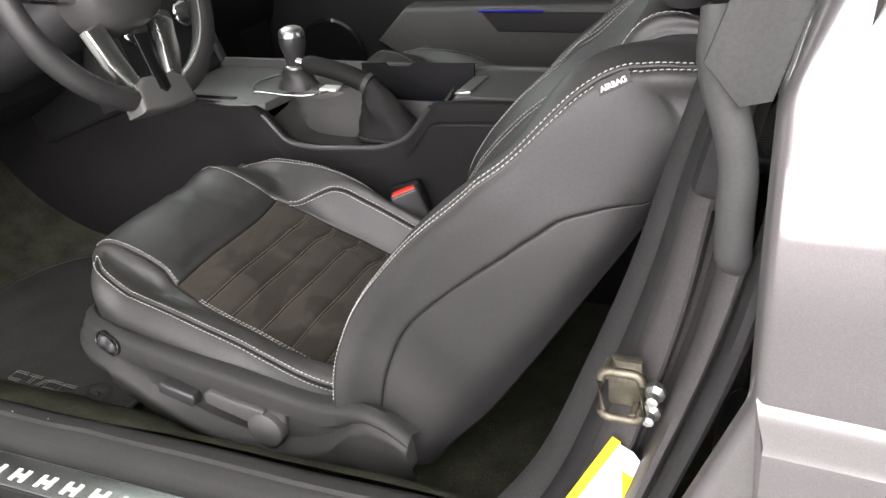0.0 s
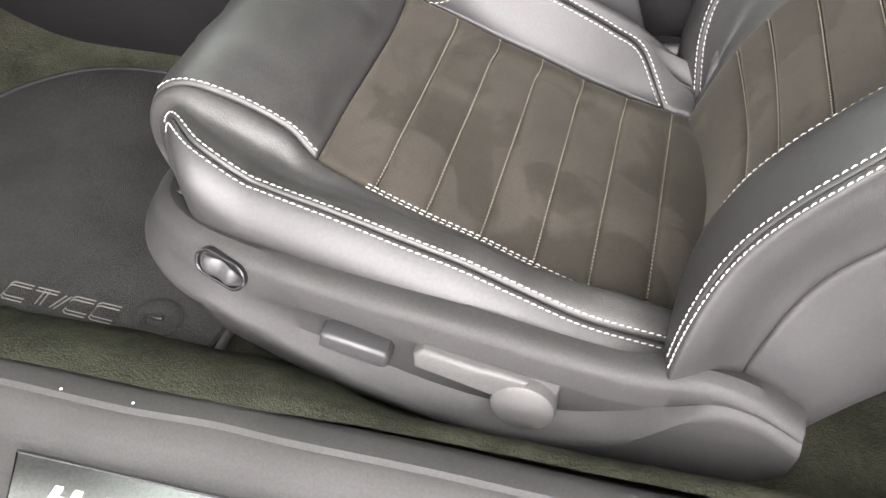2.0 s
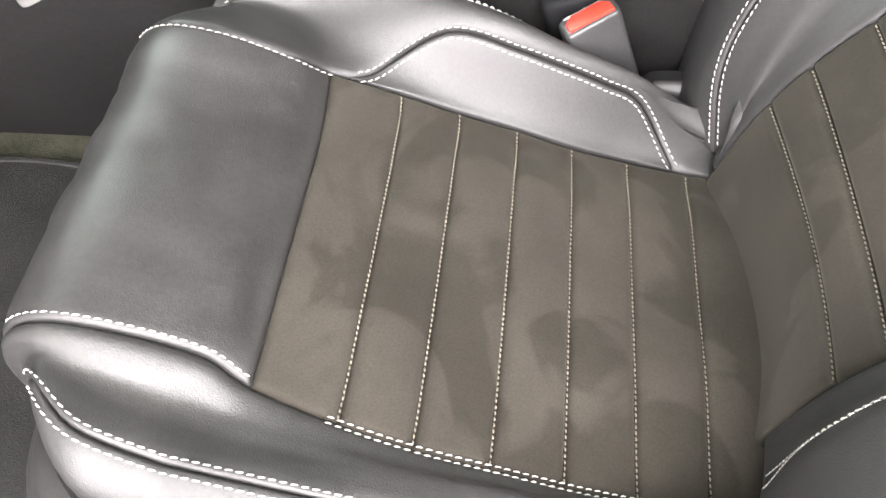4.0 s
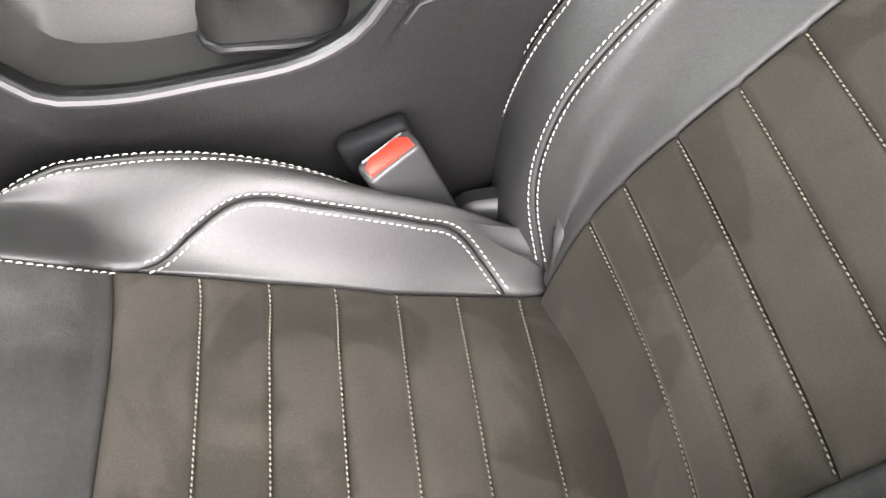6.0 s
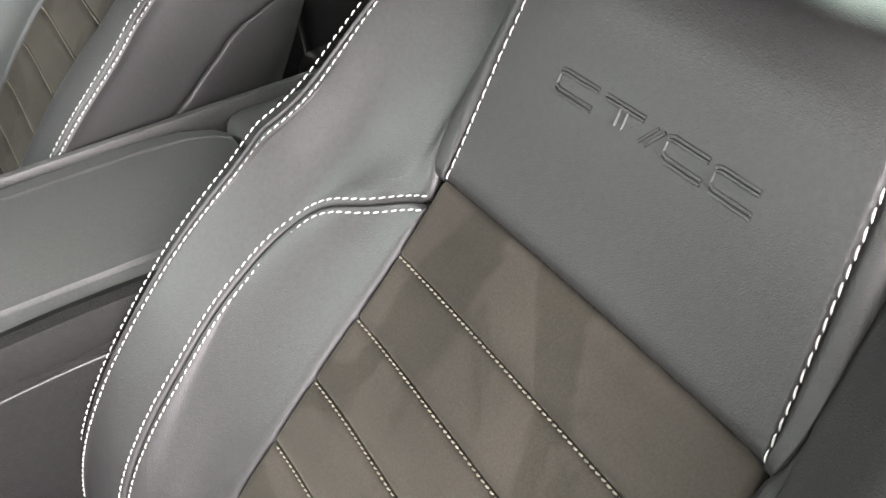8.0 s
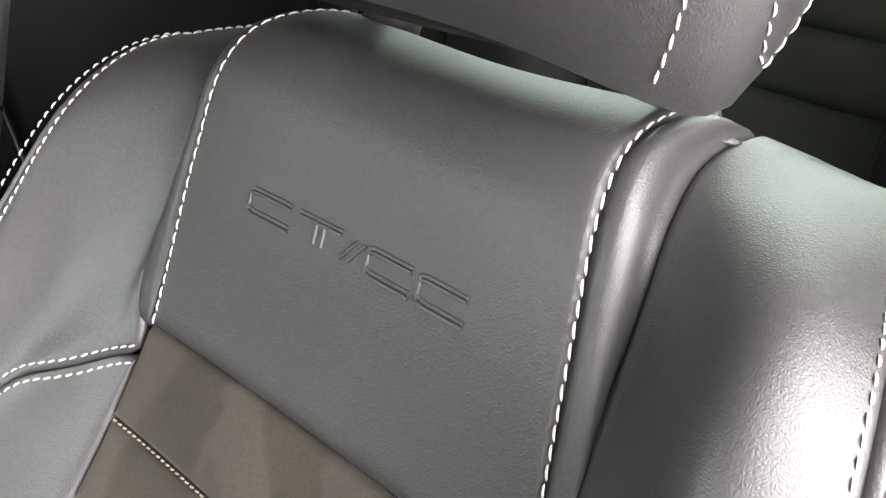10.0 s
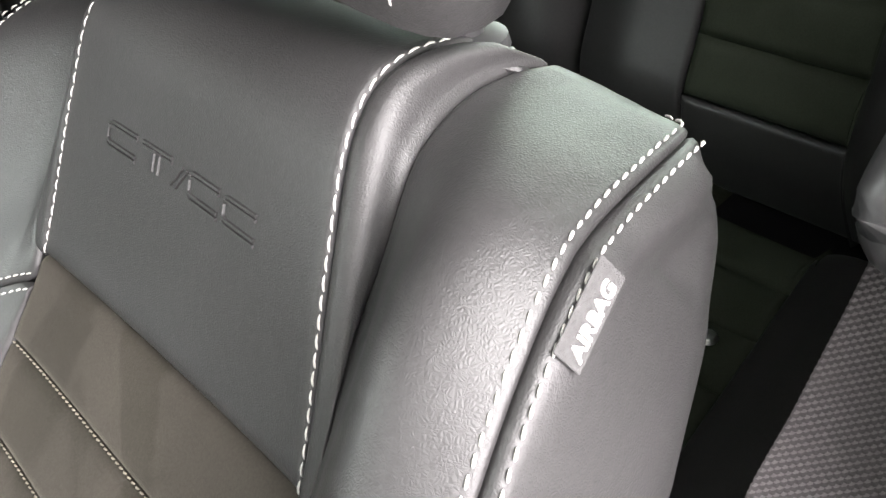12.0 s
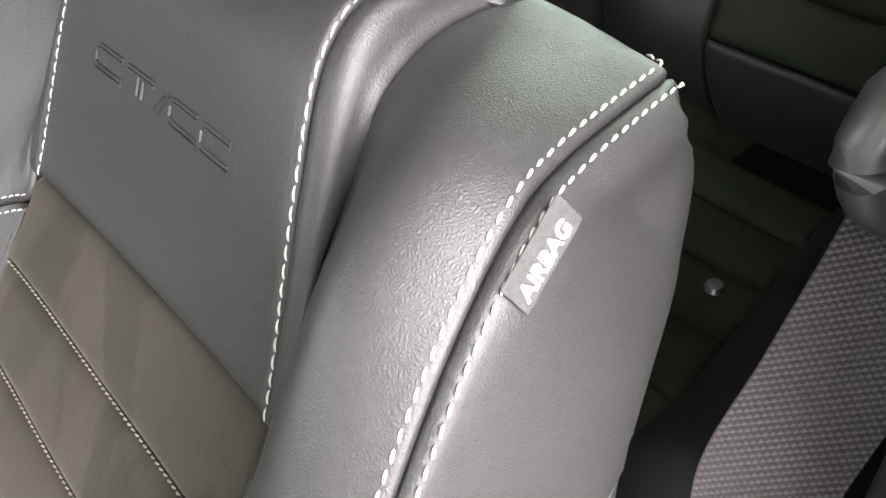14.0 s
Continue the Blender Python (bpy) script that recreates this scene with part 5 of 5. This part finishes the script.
cs = box((-0.30, -0.128, -0.08), (0.0, 0.128, 0.32), 0.012, 3)
bmesh.ops.transform(cs, matrix=CM, verts=cs.verts)
stack = part("centre_stack", cs, PLASTIC_DARK, dash)
for yy in (-0.128, 0.128):
    fr = box((-0.10, yy - 0.010, -0.07), (0.008, yy + 0.010, 0.31), 0.004)
    bmesh.ops.transform(fr, matrix=CM, verts=fr.verts)
    part("stack_frame", fr, PLASTIC_SMOOTH, stack)
for yy, zz in ((-0.075, 0.045), (0.0, 0.045), (0.075, 0.045), (-0.085, 0.135), (0.085, 0.135)):
    for nm, pr, mt in (("dial", [(0.024, 0), (0.024, 0.004), (0.020, 0.006), (0.019, 0.022), (0.016, 0.024), (0, 0.024)], PLASTIC_SMOOTH), ("dial_ring", [(0.0245, 0.002), (0.0265, 0.005), (0.0245, 0.008)], CHROME)):
        kb = turned(pr, 24)
        bmesh.ops.transform(kb, matrix=CM @ pose(0.002, yy, zz, 0, 90, 0), verts=kb.verts)
        part(nm, kb, mt, stack)
for i in range(6):
    sbm = box((-0.004, -0.060 + 0.022 * i, 0.088), (0.004, -0.044 + 0.022 * i, 0.100), 0.002, 2)
    bmesh.ops.transform(sbm, matrix=CM, verts=sbm.verts)
    part("stack_switch", sbm, PLASTIC_SMOOTH if i % 2 else SILVER, stack)
pedal = thing("brake_pedal", "dark pedal with worn bright edge under the dash", "pedal")
part("pedal_pad", box((-1.36, 0.95, 0.62), (-1.335, 1.03, 0.68), 0.006), RUBBER, pedal)
part("pedal_arm", tube([(-1.36, 0.99, 0.66), (-1.46, 0.99, 0.80), (-1.50, 0.99, 0.90)], 0.010, 8), STEEL, pedal)
bonnet = thing("hood_release", "small dark lever under the dash", "lever")
part("lever_plate", box((-1.215, 0.990, 0.770), (-1.165, 1.006, 0.784), 0.004, 2), PLASTIC_DARK, bonnet)
part("lever_tip", box((-1.182, 0.993, 0.760), (-1.172, 1.003, 0.771), 0.002, 1), ALUMINIUM, bonnet)

# ---------------------------------------------------------------- far door, rear bench, belt
door = thing("far_door", "black inner door panel with armrest recess and speaker", "car door", kind="structure")
part("door_skin", box((-1.45, 2.06, 0.42), (0.0, 2.12, 1.06), 0.015, 3), PLASTIC_DARK, door)
ar = prism([(-0.98, 0.66), (-0.90, 0.74), (-0.25, 0.76), (-0.10, 0.74), (-0.10, 0.60), (-0.86, 0.585)], 1, 1.99, 2.07, 0.012, 3)
part("armrest", ar, PLASTIC, door)
part("pull_recess", prism([(-0.70, 0.735), (-0.66, 0.690), (-0.35, 0.690), (-0.32, 0.735)], 1, 1.984, 1.992, 0.002, 1), PLASTIC_DARK, door)
part("pull_light", box((-0.705, 1.980, 0.736), (-0.55, 1.986, 0.740), 0.001, 1), BLUE, door, "blue glow strip")
part("speaker", turned([(0.09, 0), (0.10, 0.006), (0.094, 0.012), (0.06, 0.006), (0, 0.010)], 30, pose(-1.15, 2.06, 0.60, 90)), GLOSS_BLACK, door)
glove = thing("footwell_panel", "gloss black panel beyond the console", "trim panel")
part("panel_body", box((-1.40, 1.56, 0.45), (-1.32, 2.05, 0.80), 0.02, 3), GLOSS_BLACK, glove)

bench = thing("rear_seat", "black rear bench seat with wide fluted suede panels", "rear seat")


def rear_columns(profile, n):
    xs, zs = [p[0] for p in profile], [p[1] for p in profile]
    kk = np.arange(len(profile))
    def cols(u):
        x, z = spline(kk, xs, u), spline(kk, zs, u)
        zero = np.zeros_like(u)
        out = []
        for y, dz, dx in ((0.80, -0.06, 0.02), (0.86, 0.015, -0.010), (0.925, 0.018, -0.012), (0.975, 0.0, 0.0), (1.06, -0.006, 0.004), (1.15, -0.006, 0.004), (1.26, 0.0, 0.0), (1.34, 0.012, -0.008), (1.42, 0.0, 0.0)):
            out.append(np.stack([x + dx * n, zero + y + (0.03 + 0.22 * np.clip(x - 0.25, -0.1, 0.22) if 0.9 < y < 1.0 else 0), z + dz], -1))
        return np.stack(out)
    return cols


rc_profile = ((0.02, 0.40), (-0.02, 0.455), (0.0, 0.490), (0.07, 0.500), (0.155, 0.500), (0.24, 0.495), (0.325, 0.490), (0.41, 0.485), (0.492, 0.478))
rb_profile = ((0.55, 0.46), (0.515, 0.535), (0.507, 0.600), (0.532, 0.668), (0.557, 0.74), (0.585, 0.81), (0.615, 0.88), (0.65, 0.94), (0.72, 0.96))
rcush, rback = Sheet(rear_columns(rc_profile, 0.2)), Sheet(rear_columns(rb_profile, 2.0))
for nm, sh in (("cushion", rcush), ("backrest", rback)):
    for j, (a, b) in enumerate(((0.0, 3.0), (6.0, 8.0))):
        panel(nm + "_bolster", sh, 0, 8, a, b, LEATHER, bench, n=(36, 12), tuck=0.005, edge=0.008)
    panel(nm + "_edge", sh, 0, 2, 3, 6, LEATHER, bench, n=(14, 16), tuck=0.005, edge=0.008)
    for i in range(2, 8):
        panel(nm + "_flute", sh, i, i + 1, 3, 6, BENCH, bench, n=(10, 14), tuck=0.009, edge=0.024, puff=0.004)
part("button", turned([(0.0, 0.0), (0.010, 0.0), (0.011, 0.004), (0.008, 0.009), (0.0, 0.011)], 16, pose(0.29, 1.055, 0.487)), ALUMINIUM, bench, "small bright button")
# Near-black filler: the shade in the cushion gap is put into its colour.
part("bench_gap_filler", box((0.06, 0.84, 0.40), (0.60, 1.41, 0.455), 0.01), BLACK, bench)
part("bench_back", box((0.70, 0.84, 0.42), (0.76, 1.41, 0.93), 0.01), BLACK, bench)
bench.location = (0, 0.033, 0)
half = copy_thing(bench, pose(0, 0.653, 0))
half["label"] = "far half of the black fluted rear bench"
shell = thing("rear_side_trim", "dark plastic rear side trim panel", "trim panel", kind="structure")
part("side_trim", box((0.05, 0.70, 0.40), (0.95, 0.79, 1.02), 0.02, 3), PLASTIC_DARK, shell)
part("far_side_trim", box((0.004, 2.055, 0.40), (0.95, 2.115, 0.998), 0.02, 3), PLASTIC_DARK, shell)
# Made-up dark panel that shuts out the bright wall beyond the far window.
part("far_window_blind", box((-0.32, 2.08, 1.0), (1.0, 2.115, 1.36), 0.01, 2), PLASTIC_DARK, shell)
part("parcel_shelf", box((0.66, 0.70, 0.93), (1.3, 2.1, 0.96), 0.01), PLASTIC_DARK, shell)

belt = thing("seat_belt", "grey woven seat belt with plastic guide", "seat belt")
ROWS, COLS = 640, 72
across = Vector((0.30, -0.94, -0.19)).normalized() * 0.048
bp = curve_points([(p[0] + across.x / 2, p[1] + across.y / 2, p[2] + across.z / 2) for p in ((0.022, 0.822, 0.935), (-0.003, 0.820, 0.90), (-0.045, 0.820, 0.85), (-0.078, 0.820, 0.813), (-0.092, 0.806, 0.75), (-0.088, 0.785, 0.62), (-0.078, 0.778, 0.48))], ROWS)
wb = bmesh.new()
rows = []
for i, p in enumerate(bp):
    row = []
    for k in range(COLS + 1):
        w = k / COLS - 0.5
        twill = 0 if k in (0, COLS) else 0.00035 * (1 if (i // 2 + k // 3) % 2 else -1) * (1 if k % 3 else -1.6)
        row.append(wb.verts.new((p[0] + w * across.x, p[1] + w * across.y - twill, p[2] + w * across.z + twill * 0.4)))
    rows.append(row)
for weave, (a, b) in enumerate(zip(rows, rows[1:])):
    for j in range(COLS):
        f = wb.faces.new((a[j], b[j], b[j + 1], a[j + 1]))
        f.material_index = 1 if j % 3 and (weave // 2 + j // 3) % 2 else 0
bmesh.ops.solidify(wb, geom=list(wb.faces), thickness=0.0012)
web = part("webbing", wb, BELT, belt)
web.data.materials.append(BELT_LIGHT)
gd = curve_points([(x - 0.012, y - 0.002, z + 0.006) for x, y, z in ((0.006, 0.815, 0.938), (-0.004, 0.816, 0.920), (0.000, 0.813, 0.902), (0.015, 0.800, 0.890), (0.030, 0.780, 0.884), (0.048, 0.768, 0.892), (0.056, 0.768, 0.912), (0.050, 0.784, 0.936), (0.030, 0.806, 0.950), (0.006, 0.815, 0.938))], 41)[:-1]
part("guide_loop", tube([tuple(p) for p in gd], 0.0105, 12, closed=True, flat=0.8), PLASTIC_SMOOTH, belt, "satin grey belt guide")
part("guide_post", tube([(0.045, 0.806, 0.945), (0.075, 0.80, 1.05)], 0.012, 10), PLASTIC_DARK, belt)

# ---------------------------------------------------------------- roof, pillars and the showroom round the car
# The roof is out of view; it keeps high light off the cabin.
roof = thing("car_roof", "grey car roof with light headliner", "car roof", kind="structure")
rf = bmesh.new()
rows = []
for x in S(-0.80, 0.75, 14):
    rows.append([rf.verts.new((x, y, 1.36 - 0.10 * ((x + 0.05) / 0.85) ** 2 - 0.12 * abs((y - 1.425) / 0.72) ** 3)) for y in S(0.76, 2.09, 14)])
for a, b in zip(rows, rows[1:]):
    for j in range(13):
        rf.faces.new((a[j], b[j], b[j + 1], a[j + 1]))
bmesh.ops.solidify(rf, geom=list(rf.faces), thickness=0.03)
part("roof_panel", rf, PAINT, roof)
# Rear pillars, deck and header, out of view, added to darken the bench.
for y0, y1 in ((0.64, 0.70), (2.13, 2.19)):
    part("rear_pillar", prism([(0.30, 1.03), (1.25, 1.03), (0.95, 1.20), (0.62, 1.30), (0.42, 1.30)], 1, y0, y1, 0.01), PAINT, roof)
part("rear_deck", box((0.62, 0.70, 1.02), (1.3, 2.13, 1.05), 0.01), PLASTIC_DARK, roof)
part("rear_header", box((0.55, 0.72, 1.22), (0.80, 2.11, 1.30), 0.02), PLASTIC_DARK, roof)
for y in (0.70, 2.13):
    part("windscreen_pillar", tube([(-1.45, y, 1.02), (-1.1, y + (0.02 if y < 1 else -0.02), 1.16), (-0.8, y + (0.05 if y < 1 else -0.05), 1.27)], 0.035, 10), PAINT, roof)

ground = thing("ground", "grey coated showroom floor", "floor", kind="structure")
part("slab", box((-9, -7, -0.1), (9, 9, 0.0), 0), CONCRETE, ground)
for nm, lo, hi in (("wall_west", (-9.2, -7, 0), (-9, 9, 4)), ("wall_east", (9, -7, 0), (9.2, 9, 4)), ("wall_south", (-9, -7.2, 0), (9, -7, 4)), ("wall_north", (-9, 9, 0), (9, 9.2, 4))):
    w = thing(nm, "white painted showroom wall", "wall", kind="structure")
    part("wall_face", box(lo, hi, 0), WALL, w)
# Added, out of view: frames round the side fill, not a known window.
glazing = thing("added_window", "tall showroom window wall with slim frames", "window", kind="structure")
for x in S(-5.8, 4.2, 6):
    part("mullion", box((x - 0.04, -6.99, 0.35), (x + 0.04, -6.90, 3.15), 0.005), ALUMINIUM, glazing)
for z in (0.35, 3.10):
    part("window_rail", box((-5.84, -6.99, z), (4.24, -6.91, z + 0.06), 0.005), ALUMINIUM, glazing)
ceiling = tagged(part("ceiling", box((-9, -7, 4.0), (9, 9, 4.2), 0), WALL, None), "white showroom ceiling", "ceiling", kind="structure")
